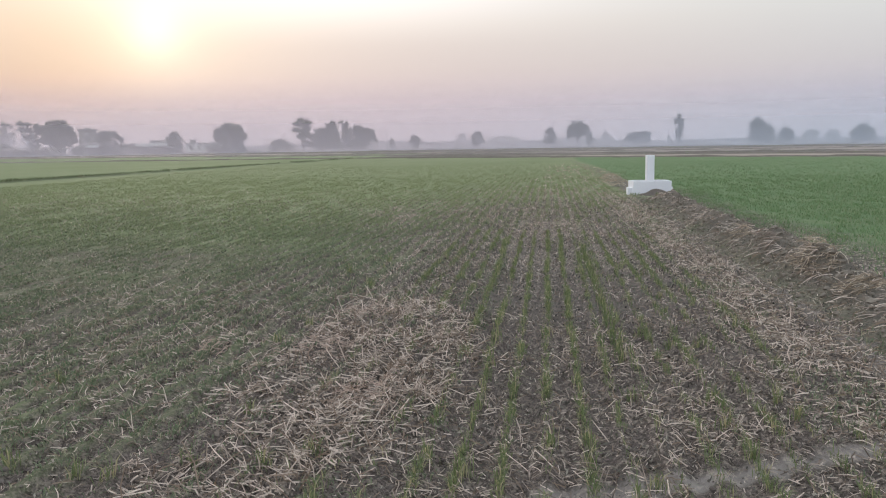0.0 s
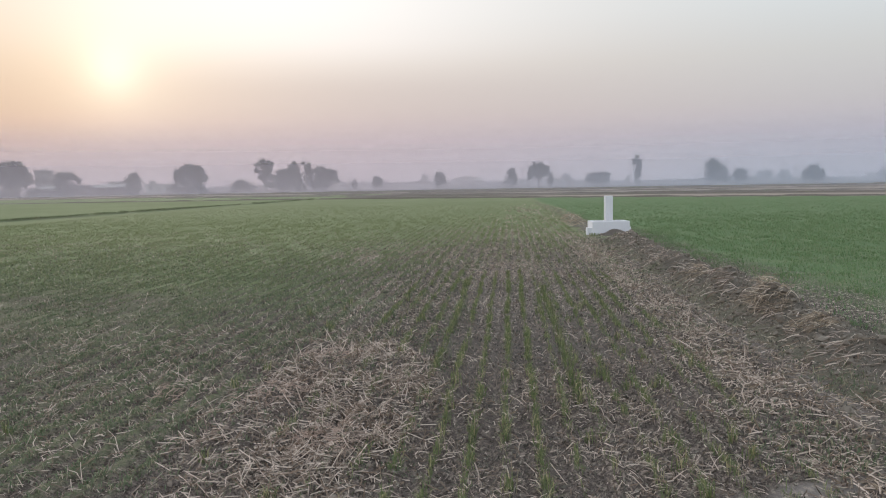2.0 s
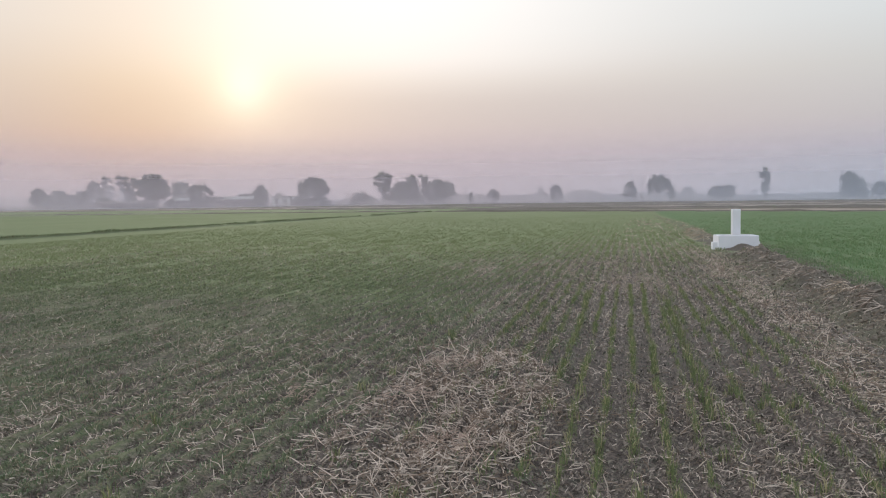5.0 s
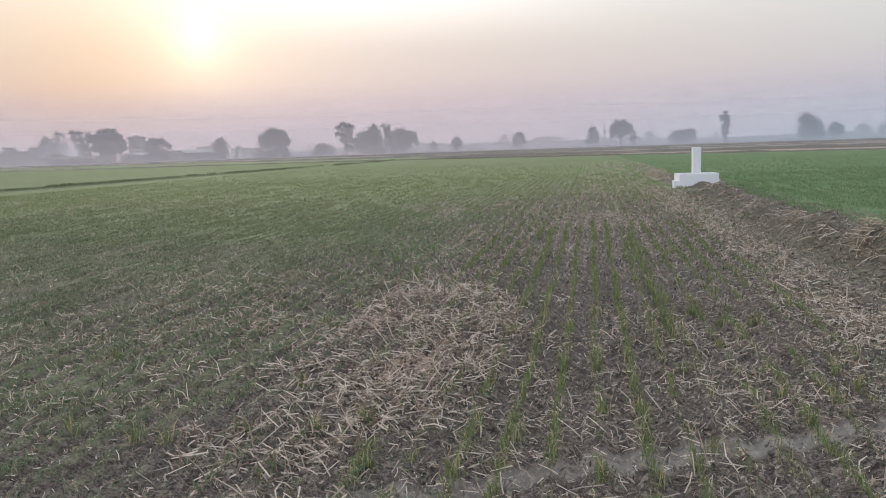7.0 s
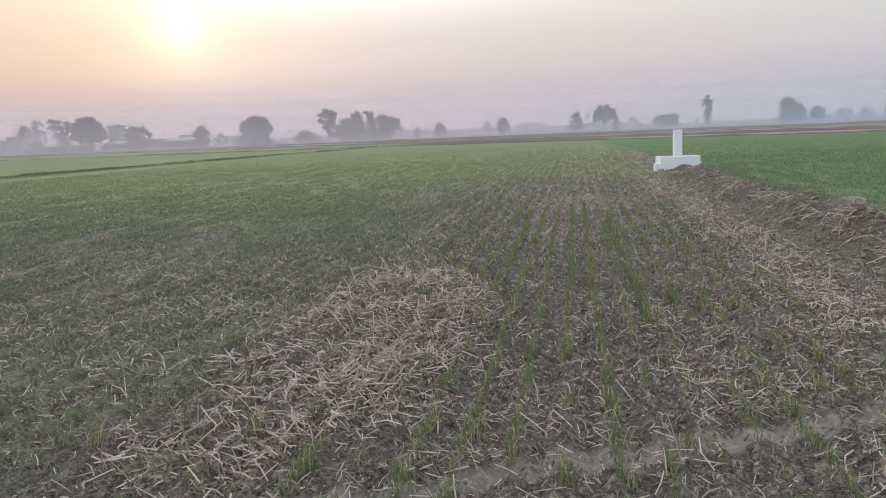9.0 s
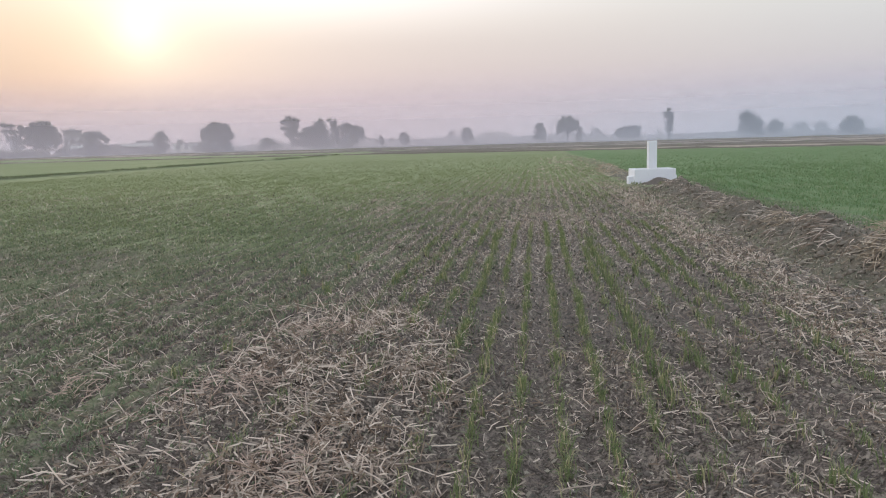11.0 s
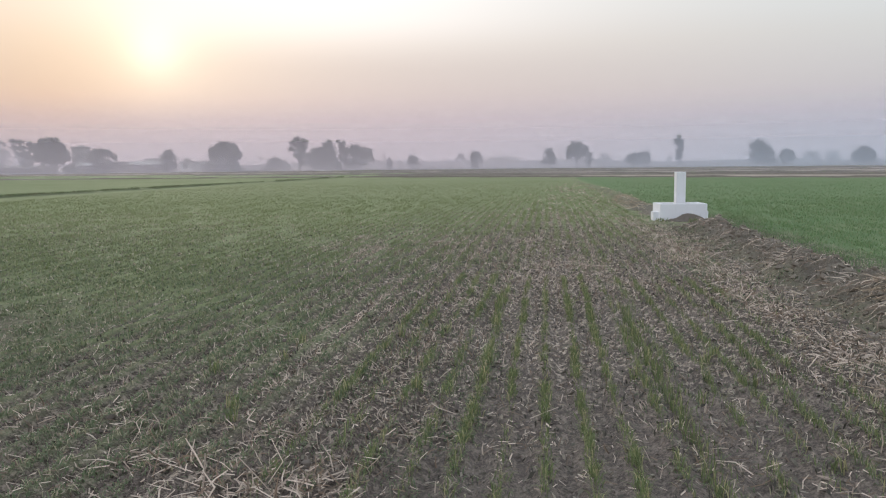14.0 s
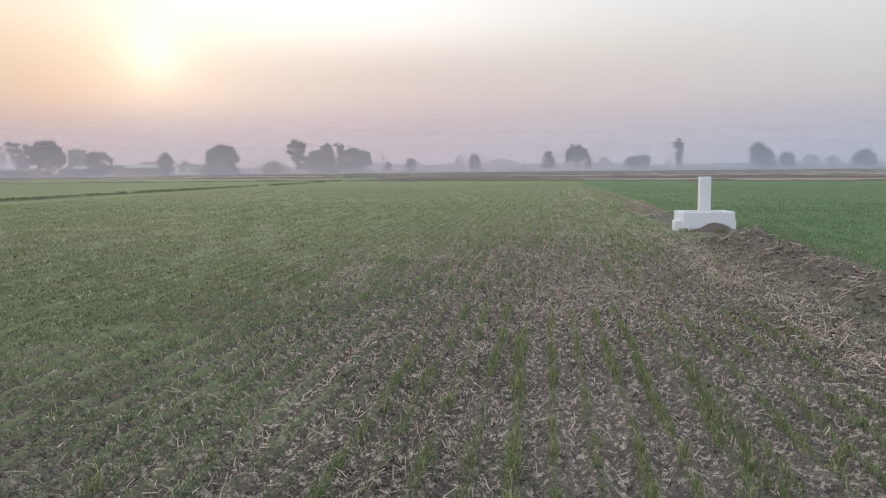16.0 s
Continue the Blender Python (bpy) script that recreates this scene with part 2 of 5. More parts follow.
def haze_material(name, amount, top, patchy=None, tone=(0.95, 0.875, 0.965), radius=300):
    """A see-through sheet standing in for smoke: it scatters the daylight that falls on it and lets the rest through,
    with a bluer tint painted in away from the sun.
    """
    mat = bpy.data.materials.new(name)
    mat.use_nodes = True
    nt = mat.node_tree
    N, L = nt.nodes, nt.links
    N.clear()
    geo, sep = N.new("ShaderNodeNewGeometry"), N.new("ShaderNodeSeparateXYZ")
    L.new(geo.outputs["Position"], sep.inputs[0])
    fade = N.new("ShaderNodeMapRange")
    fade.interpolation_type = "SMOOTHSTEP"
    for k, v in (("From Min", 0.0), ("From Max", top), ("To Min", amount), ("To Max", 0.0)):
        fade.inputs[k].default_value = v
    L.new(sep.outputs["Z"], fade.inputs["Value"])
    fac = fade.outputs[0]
    if patchy:
        n = N.new("ShaderNodeTexNoise")
        n.inputs["Scale"].default_value, n.inputs["Detail"].default_value = patchy, 4
        L.new(geo.outputs["Position"], n.inputs["Vector"])
        r, mul = N.new("ShaderNodeMapRange"), N.new("ShaderNodeMath")
        r.inputs["From Min"].default_value, r.inputs["From Max"].default_value = 0.25, 0.58
        mul.operation = "MULTIPLY"
        L.new(n.outputs["Fac"], r.inputs["Value"])
        L.new(r.outputs[0], mul.inputs[0]), L.new(fac, mul.inputs[1])
        edge = N.new("ShaderNodeAttribute")
        edge.attribute_name = "soft"
        mul2 = N.new("ShaderNodeMath")
        mul2.operation = "MULTIPLY"
        L.new(mul.outputs[0], mul2.inputs[0]), L.new(edge.outputs["Fac"], mul2.inputs[1])
        fac = mul2.outputs[0]
    clear, back, fore = N.new("ShaderNodeBsdfTransparent"), N.new("ShaderNodeBsdfTranslucent"), N.new("ShaderNodeBsdfDiffuse")
    # sun-angle scattering painted into the veil's colour: bluer towards +X
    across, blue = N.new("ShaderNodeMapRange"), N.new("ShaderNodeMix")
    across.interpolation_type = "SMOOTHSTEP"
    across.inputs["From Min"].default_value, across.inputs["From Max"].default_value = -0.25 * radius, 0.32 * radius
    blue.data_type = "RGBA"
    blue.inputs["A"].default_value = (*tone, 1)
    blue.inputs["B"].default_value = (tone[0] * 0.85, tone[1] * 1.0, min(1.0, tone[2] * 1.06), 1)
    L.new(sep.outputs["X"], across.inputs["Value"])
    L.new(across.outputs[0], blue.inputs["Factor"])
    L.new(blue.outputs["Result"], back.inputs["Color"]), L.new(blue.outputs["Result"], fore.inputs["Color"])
    body, mixer, out = N.new("ShaderNodeMixShader"), N.new("ShaderNodeMixShader"), N.new("ShaderNodeOutputMaterial")
    body.inputs[0].default_value = 0.6
    L.new(fore.outputs[0], body.inputs[1]), L.new(back.outputs[0], body.inputs[2])
    L.new(fac, mixer.inputs[0])
    L.new(clear.outputs[0], mixer.inputs[1]), L.new(body.outputs[0], mixer.inputs[2])
    L.new(mixer.outputs[0], out.inputs["Surface"])
    return mat


SOIL = ground_material()
BUND = bund_material("bund_earth")
GRASSY = bund_material("grassy_bund_earth", 0.1)
GREENBUND = bund_material("green_bund_earth", 1.3)
CLOD = plain_material("dry_clod", (0.105, 0.086, 0.077), (0.196, 0.162, 0.143), 12, 0.95)
STRAW = straw_material()
RESIDUE = leaf_material("dull_residue", (0.063, 0.057, 0.048), (0.259, 0.233, 0.190), (0.422, 0.367, 0.304), 0.12)
MATSTRAW = plain_material("pinkish_straw", (0.34, 0.235, 0.19), (0.66, 0.50, 0.42), 14, 0.8)
EARTHCLOD = plain_material("bund_clod", (0.160, 0.134, 0.112), (0.275, 0.234, 0.194), 9, 0.95)
OLDSTRAW = leaf_material("old_straw", (0.22, 0.160, 0.105), (0.62, 0.49, 0.37), (0.78, 0.66, 0.54), 0.1)
WHEAT = leaf_material("young_wheat", (0.215, 0.252, 0.120), (0.272, 0.308, 0.156), (0.300, 0.300, 0.180), 0.3)
MATWHEAT = leaf_material("low_wheat_mat", (0.124, 0.166, 0.094), (0.230, 0.278, 0.168), (0.462, 0.407, 0.291), 0.35)
LUSH = leaf_material("lush_wheat", (0.146, 0.232, 0.106), (0.206, 0.302, 0.146), (0.270, 0.298, 0.170), 0.3)
BRIGHT = leaf_material("bright_wheat", (0.132, 0.172, 0.074), (0.238, 0.280, 0.128), (0.470, 0.415, 0.245), 0.35)
LEAF = leaf_material("tree_leaf", (0.030, 0.038, 0.020), (0.060, 0.072, 0.036), None, 0.2)
WEED = leaf_material("bund_weed", (0.135, 0.165, 0.090), (0.205, 0.240, 0.130), (0.2, 0.17, 0.1), 0.2)
BARK = plain_material("bark", (0.075, 0.058, 0.048), (0.13, 0.105, 0.085), 3)
WHITE = whitewash_material()
BRICKWALL = plaster_material("brick_wall", (0.21, 0.165, 0.145), (0.13, 0.11, 0.10))
PLASTER = plaster_material("grey_plaster", (0.30, 0.275, 0.255), (0.19, 0.17, 0.155))
PALE = plaster_material("pale_plaster", (0.66, 0.64, 0.60), (0.40, 0.36, 0.32))
CONCRETE = plain_material("concrete", (0.26, 0.25, 0.235), (0.36, 0.345, 0.325), 2)
GLASS = plain_material("dark_window", (0.02, 0.022, 0.026), (0.045, 0.047, 0.05), 1, 0.25)
WOOD = plain_material("weathered_wood", (0.12, 0.095, 0.075), (0.20, 0.165, 0.13), 5)
THATCH = plain_material("old_straw_stack", (0.20, 0.165, 0.12), (0.33, 0.275, 0.205), 1.2, 0.95)

# ---- tools ----
rng = np.random.default_rng(7)


def vn(x, y, size, seed=0):
    """Smooth value noise from 0 to 1, with bumps about size metres across."""
    u, v = np.asarray(x, float) / size + 917.3, np.asarray(y, float) / size + 433.7
    i, j = np.floor(u).astype(np.int64), np.floor(v).astype(np.int64)
    fu, fv = u - i, v - j
    fu, fv = fu * fu * (3 - 2 * fu), fv * fv * (3 - 2 * fv)

    def h(a, b):
        k = (a * 374761393 + b * 668265263 + seed * 974634777) & 0x7FFFFFFF
        k = ((k ^ (k >> 13)) * 1274126177) & 0x7FFFFFFF
        return ((k ^ (k >> 16)) & 0xFFFF) / 65535.0

    a, b = h(i, j) * (1 - fu) + h(i + 1, j) * fu, h(i, j + 1) * (1 - fu) + h(i + 1, j + 1) * fu
    return a * (1 - fv) + b * fv


def step(v, a, b):
    t = np.clip((np.asarray(v, float) - a) / (b - a), 0, 1)
    return t * t * (3 - 2 * t)


def mesh_from(name, verts, faces, mat, smooth=False):
    """A mesh from arrays: verts n x 3 and faces m x 3 or m x 4."""
    me = bpy.data.meshes.new(name)
    verts, faces = np.asarray(verts, np.float32), np.asarray(faces, np.int32)
    me.vertices.add(len(verts))
    me.vertices.foreach_set("co", verts.ravel())
    k = faces.shape[1]
    me.loops.add(faces.size)
    me.loops.foreach_set("vertex_index", faces.ravel())
    me.polygons.add(len(faces))
    me.polygons.foreach_set("loop_start", np.arange(0, faces.size, k, dtype=np.int32))
    me.polygons.foreach_set("use_smooth", np.full(len(faces), smooth))
    me.update(calc_edges=True)
    me.validate()
    me.materials.append(mat)
    return me


def attribute(me, name, values):
    a = me.attributes.new(name, "FLOAT", "POINT")
    a.data.foreach_set("value", np.asarray(values, np.float32).ravel())


def part(name, bm, material, parent=None, label=""):
    me = bpy.data.meshes.new(name)
    bm.to_mesh(me)
    bm.free()
    me.materials.append(material)
    ob = new(name, me)
    if parent:
        ob.parent = parent
    return tagged(ob, label)


def box(bm, x0, x1, y0, y1, z0, z1, bevel=0.0):
    r = bmesh.ops.create_cube(bm, size=1)
    for v in r["verts"]:
        v.co = Vector(((x0 + x1) / 2 + v.co.x * (x1 - x0), (y0 + y1) / 2 + v.co.y * (y1 - y0), (z0 + z1) / 2 + v.co.z * (z1 - z0)))
    if bevel:
        edges = list({e for v in r["verts"] for e in v.link_edges})
        bmesh.ops.bevel(bm, geom=edges, offset=bevel, segments=2, affect="EDGES", profile=0.6)
    return bm


def slab(x0, x1, y0, y1, z0, z1, bevel=0.0):
    return box(bmesh.new(), x0, x1, y0, y1, z0, z1, bevel)


# ---- the lie of the land ----
ROW, ROW_FIRST, ROW_DRIFT = 0.213, 0.13, -0.012


def row_place(x, y):
    """How far a place lies across the drilled rows: whole numbers on a row, halves between two."""
    return (x - ROW_DRIFT * (y - 8.0) - ROW_FIRST) / ROW


def between_rows(x, y):
    return 0.5 - 0.5 * np.cos(2 * np.pi * row_place(x, y))



def bund_axis(y):
    return np.interp(y, [-20, 5, 8, 11, 14, 18, 22, 25, 29, 36, 43, 52, 62, 72, 95], [3.4, 3.16, 3.09, 3.03, 2.98, 2.96, 2.94, 2.84, 2.46, 2.42, 2.32, 2.04, 1.60, 1.25, 1.0])


def bund_half(y):
    return np.interp(y, [0, 10, 18, 26, 34, 45, 60, 72], [0.52, 0.50, 0.47, 0.44, 0.50, 0.50, 0.35, 0.25])


def far_edge(x):
    """Where the wheat fields end: a low bank that runs slantwise."""
    return np.interp(x, [-60, -40, -26, -12, 1, 16, 26, 60, 120], [112, 106, 102, 97, 91, 83, 77, 59, 40])


def patch(x, y):
    """The thick mat of rice straw beside the wheat rows."""
    w = (vn(x, y, 0.7, 3) - 0.5) * 0.34 + (vn(x, y, 0.25, 4) - 0.5) * 0.30
    east = np.interp(y, [2.0, 3.6, 4.3, 5.0, 6.1, 7.1, 7.6, 8.3, 8.7], [-1.25, -1.05, -0.60, -0.52, -0.46, -0.62, -0.80, -1.20, -1.65])
    inside = np.minimum(np.minimum(x + 2.16, east - x), np.minimum(y - 2.0, 8.4 - y))
    return 0.85 * step(inside + w, -0.22, 0.24) * (0.74 + 0.26 * step(y - 0.5 * x, 4.6, 6.0))


def strip_axis(y):
    """The middle of the loose straw beside the earth ridge."""
    return np.interp(y, [2, 5, 9, 13, 16, 18, 21, 26, 32], [1.95, 1.94, 1.95, 1.86, 1.82, 1.72, 1.64, 1.50, 1.35])


def bare(x, y):
    """Open soil between the rows, with little straw on it."""
    w = 0.5 * (vn(x, y, 0.6, 16) - 0.5)
    return step(x + w, -1.25, -0.75) * step(x + w, 1.45, 1.15) * step(y + w, 7.0, 8.0) * step(y + 2 * w, 14.0, 12.4)


def litter(x, y):
    w = (vn(x, y, 0.8, 5) - 0.5) * 0.5
    s = 0.36 * step(0.34 - np.abs(x - strip_axis(y)) + 0.6 * w, -0.05, 0.25) * step(y, 34, 20)
    b = 0.55 * step(0.22 - np.abs(x + 4.5) + w, -0.05, 0.3) * step(y, 3, 4) * step(y, 10, 8.5)
    streak = step(vn(x * 6.0, y * 0.35, 1.0, 10), 0.35, 0.7)
    c = 1.0 * streak * step(1.0 - np.abs(y - 18.6) * 0.42 + 2 * w, 0, 0.5) * step(x, -5.5, -3.6) * step(x, 0.4, -0.4)
    d = 0.90 * step(1.0 - np.abs(y - 15.2) * 0.5 + 2 * w, 0, 0.4) * step(x, -1.9, -1.1) * step(x, 0.9, 0.3)
    base = (0.24 + 0.04 * step(x, -0.9, -0.4) * step(y, 8.5, 7.0) + 0.05 * step(-x, 2.2, 2.6) * step(y, 11, 8) + 0.22 * vn(x, y, 1.6, 6) * step(y, 26, 8)) * (1 - (0.28 + 0.04 * step(y, 13, 17)) * step(-x, 1.8, 2.8)) * (1 - 0.12 * step(y, 5.2, 7.0) * step(x, -2.4, -1.0)) * (1 + 0.45 * step(y, 7.5, 9.5) * step(x, -2.0, -1.2))
    e = 0.48 * step(0.66 - np.hypot(x - 0.85, (y - 4.6) * 0.75) + w, 0, 0.5)
    return np.maximum.reduce([0.55 * streak * step(1.6 - np.abs(x - 0.6), 0, 0.5) * step(y, 20, 26) * step(y, 75, 45), patch(x, y) * (0.40 + 0.60 * vn(x, y, 0.38, 9)), s, b, c, d, e, base * step(y, 55, 18) * (1 - 0.55 * bare(x, y))])


def track(x, y):
    """The pale trodden line across the rows, and the dusty foot of the ridge."""
    d = (y - (3.55 + 0.49 * (x + 0.33))) + 0.16 * (vn(x, y, 0.5, 8) - 0.5)
    foot = 0.55 * step(0.17 - np.abs(x - 2.42 + 0.1 * (vn(x, y, 0.8, 14) - 0.5)), -0.03, 0.12) * step(y, 22, 15) * (0.4 + 0.6 * step(vn(x, y, 0.4, 15), 0.3, 0.7))
    return np.maximum(foot, step(0.11 - np.abs(d), -0.03, 0.06) * step(x, -1.4, -0.6) * step(x, 2.2, 1.7) * (0.70 + 0.30 * step(vn(x, y, 0.3, 13), 0.25, 0.6)))


def crop(x, y):
    """How much of the ground the wheat covers."""
    n = vn(x, y, 1.8, 11) * 0.6 + vn(x, y, 0.6, 12) * 0.4
    left = 0.22 + 0.34 * step(-x, 0.9, 2.5) + 0.34 * step(-x, 2.3, 6) * (0.40 + 0.60 * step(y, 9, 16))
    far = step(y, 12, 28)
    c = left + (0.92 - left) * far
    c = c * (0.62 + 0.76 * n * (1 - 0.6 * far) + 0.12 * far)
    c = c * (1 - 0.80 * patch(x, y)) * (1 - 0.35 * litter(x, y) * step(y, 30, 14))
    c = c * (1 - 0.16 * step(x, -3.4, -2.0) * step(y, 12, 15) * step(y, 31, 18))
    c = c * (1 - 0.30 * step(x, 1.1, 1.6) * step(y, 30, 15))
    edge = bund_axis(y) + bund_half(y)
    right = (0.45 + 0.5 * step(y, 30, 40) + (0.52 - 0.5 * step(y, 30, 40)) * step(x, edge + 0.1 - 0.3 * step(y, 26, 36), edge + 1.8 - 1.5 * step(y, 26, 36))) * (0.85 + 0.3 * (n - 0.5))
    return np.clip(np.where(x > edge - 0.1, right, c), 0, 1) * (y < far_edge(x) - 0.6)


def lie(x, y):
    near = step(y, 40, 16) * step(np.abs(x), 20, 8)
    z = (0.034 * (vn(x, y, 0.45, 21) - 0.5) + 0.028 * (vn(x, y, 0.15, 22) - 0.5) + 0.014 * (vn(x, y, 0.07, 23) - 0.5)) * near
    z = z + 0.024 * np.cos(2 * np.pi * row_place(x, y)) * near * step(x, 1.7, 1.2)
    z = z + 0.020 * patch(x, y) * vn(x, y, 0.3, 24) - 0.012 * track(x, y)
    line = np.interp(y, [8.6, 12, 15, 20, 22], [-2.10, -2.14, -2.20, -2.42, -2.50]) - 0.10
    z = z - 0.030 * np.exp(-((x - line) / 0.05) ** 2) * step(y, 8.5, 9.5) * step(y, 22, 18) * (0.3 + vn(x, y, 0.7, 26))
    z = z - 0.06 * np.exp(-((x - 1.30) / 0.06) ** 2 - ((y - 8.4) / 0.05) ** 2)
    line = -4.75
    z = z - 0.035 * np.exp(-((x - line) / 0.08) ** 2) * step(y, 5, 7) * step(y, 12, 9.5) * (0.3 + vn(x, y, 0.7, 27))
    return z + 0.10 * (vn(x, y, 30, 25) - 0.5) * step(y, 60, 140)


def bund_rise(x, y):
    """The height of the heaped earth over the field, with lumps and a straw heap on it."""
    t = (x - bund_axis(y)) / bund_half(y)
    lump = 0.62 + 0.85 * vn(x * 0.6, y, 1.25, 31)
    h = np.interp(y, [0, 12, 20, 22.5, 24, 27, 30, 38, 48, 62, 72], [0.33, 0.33, 0.30, 0.22, 0.03, 0.02, 0.17, 0.18, 0.13, 0.07, 0.02])
    z = h * lump * np.exp(-1.6 * t * t) - 0.035
    z = z + (0.17 * (vn(x, y, 0.45, 32) - 0.5) + 0.13 * (vn(x, y, 0.2, 33) - 0.5) + 0.065 * (vn(x, y, 0.09, 34) - 0.5)) * np.exp(-0.8 * t * t) * (1 - 0.75 * step(y, 22.5, 24) * step(y, 29, 27))
    z = z + 0.09 * 1.4 * np.exp(-(((x - 3.0) / 0.30) ** 2 + ((y - 9.7) / 0.45) ** 2))
    return z - 0.25 * step(np.abs(t), 1.25, 1.7)


def surface(x, y):
    return np.maximum(lie(x, y), lie(x, y) * 0.5 + bund_rise(x, y))


def lines(fine_from, fine_to, pitch, low, high, grow_low, grow_high):
    mid = np.arange(fine_from, fine_to + pitch / 2, pitch)
    out_high, out_low, s, v = [], [], pitch, mid[-1]
    while v < high:
        s *= grow_high
        v += s
        out_high.append(v)
    s, v = pitch, mid[0]
    while v > low:
        s *= grow_low
        v -= s
        out_low.append(v)
    return np.array(out_low[::-1] + list(mid) + out_high)


def grid_faces(nx, ny):
    i = np.arange(nx * ny).reshape(ny, nx)
    return np.stack([i[:-1, :-1], i[:-1, 1:], i[1:, 1:], i[1:, :-1]], -1).reshape(-1, 4)


def build_ground():
    xs = lines(-4.4, 4.6, 0.04, -2600, 2600, 1.075, 1.075)
    ys = lines(2.6, 13.0, 0.04, -600, 2800, 1.25, 1.045)
    X, Y = np.meshgrid(xs, ys)
    me = mesh_from("ground", np.stack([X, Y, lie(X, Y)], -1).reshape(-1, 3), grid_faces(len(xs), len(ys)), SOIL, True)
    wob = 5 * (vn(X, Y, 25, 41) - 0.5)
    past = Y - far_edge(X) + 0.3 * wob
    home = step(past, 1.0, -0.5)
    edge = -30.2 + 4.4 * (Y - 12) / 83
    west = step(X - edge, 0.2, -0.4)
    cover = crop(X, Y) * home
    cover = np.maximum(cover * (1 - west), west * 0.80 * step(Y + wob, 150, 144))
    cover = cover * (0.80 + 0.20 * step(Y, 9, 22))
    rowed = step(X, -5.5, -4.0) * step(X, 1.9, 1.4) * step(Y, 40, 28)
    cover = cover * (1 + rowed * (0.35 - 0.75 * between_rows(X, Y)))
    attribute(me, "crop", np.clip(cover + 0.25 * step(Y, 260, 300), 0, 1))
    attribute(me, "lush", np.clip(step(X - bund_axis(Y), 0.25, 0.9) * 0.95 + west * 0.15, 0, 1))
    attribute(me, "litter", np.clip(np.maximum(litter(X, Y), 0.42 * step(Y, 8.5, 11) * step(Y, 40, 24) * step(X, -5, -2.5) * step(X, 2.4, 1.8)) * (1 + 1.0 * step(Y, 8.5, 11) * step(X, -4.0, -2.0)) * (1 + rowed * step(Y, 8, 10) * (0.5 * between_rows(X, Y) - 0.25)), 0, 1) * home)
    attribute(me, "dust", np.maximum(track(X, Y), 0.18 * bare(X, Y)))
    east = step(X + 8 * (vn(X, Y, 20, 42) - 0.5), -12, 10)
    dry = (1 - home) * step(past, 30, 27) * (0.34 + 0.66 * east) * (0.80 + 0.20 * step(past, 16, 12)) * (1 - west)
    dry = dry + step(past, 36, 40) * step(Y, 178, 174) * (0.30 + 0.40 * east) * (1 - west) + west * step(Y + wob, 148, 152) * step(Y, 182, 176) * 0.8
    attribute(me, "dry", np.clip(dry, 0, 1))
    tilled = step(past, 26, 29) * step(past, 40, 36) * (1 - west) * 0.85 + (1 - home) * step(past, 14, 18) * step(past, 24, 21) * (1 - west) * 0.4
    tilled = tilled + (1 - home) * step(past, 30, 24) * (1 - east) * (1 - west) * 0.45 + step(Y + wob, 177, 182) * 0.75
    attribute(me, "tilled", np.clip(tilled, 0, 1))
    tagged(new("ground", me), "flat farmland of dry brown soil and young wheat", "ground", kind="structure")


def build_bund():
    ys = lines(6.5, 14.0, 0.045, -25, 72, 1.2, 1.02)
    us = np.linspace(-1.7, 1.7, 64)
    U, Y = np.meshgrid(us, ys)
    X = bund_axis(Y) + U * bund_half(Y)
    me = mesh_from("earth_bund", np.stack([X, Y, lie(X, Y) * 0.5 + bund_rise(X, Y)], -1).reshape(-1, 3), grid_faces(len(us), len(ys)), BUND, True)
    attribute(me, "green", np.clip(0.85 * step(Y, 27, 42) + 0.30 * step(np.abs(U), 0.45, 1.0), 0, 1))
    tagged(new("earth_bund", me), "low ridge of heaped brown earth between two wheat fields", "bund", kind="structure")


def far_bund(name, ax, ay, bx, by, width, height, mat, label, seed, thin_out=False):
    n = int(max(abs(bx - ax), abs(by - ay)) / 0.7)
    t, u = np.linspace(0, 1, n), np.linspace(-1, 1, 9)
    U, T = np.meshgrid(u, t)
    along = Vector((bx - ax, by - ay)).normalized()
    wander = 0.5 * (vn(T * n, T * 0, 16, seed) - 0.5)
    px = ax + (bx - ax) * T - along.y * (U * width + wander)
    py = ay + (by - ay) * T + along.x * (U * width + wander)
    h = height * (0.5 + vn(px, py, 2.2, seed + 1)) * (np.clip((1 - T) / 0.2, 0.25, 1) if thin_out else 1.0)
    pz = h * np.exp(-2.2 * U * U) - 0.12 * np.abs(U) ** 3 - 0.02 + 0.06 * (vn(px, py, 0.5, seed + 2) - 0.5)
    tagged(new(name, mesh_from(name, np.stack([px, py, pz], -1).reshape(-1, 3), grid_faces(len(u), n), mat, True)), label, "bund", kind="structure")


build_ground()
build_bund()
far_bund("field_bund", -30.2, 12, -25.4, 102.5, 0.26, 0.09, GREENBUND, "weedy dark earth ridge between two wheat plots", 51, True)
far_bund("field_bund", -26, 102.3, 1, 91.3, 0.5, 0.15, GRASSY, "dark weedy ridge closing the wheat fields", 54)
far_bund("field_bund", 1, 91.3, 62, 58.2, 0.5, 0.15, GRASSY, "dark weedy ridge closing the wheat fields", 55)
far_bund("field_bund", -60, 131, 90, 104, 0.7, 0.20, GRASSY, "dark weedy ridge before ploughed land", 57)
far_bund("field_bund", -26, 119, 90, 72, 0.6, 0.14, GRASSY, "thin weedy ridge in pale stubble", 66)
far_bund("field_bund", -40, 152, 130, 140, 0.8, 0.20, GRASSY, "low weedy ridge between stubble plots", 69)
far_bund("field_bund", -80, 178, 150, 180, 0.9, 0.22, GRASSY, "low weedy ridge before ploughed land", 72)
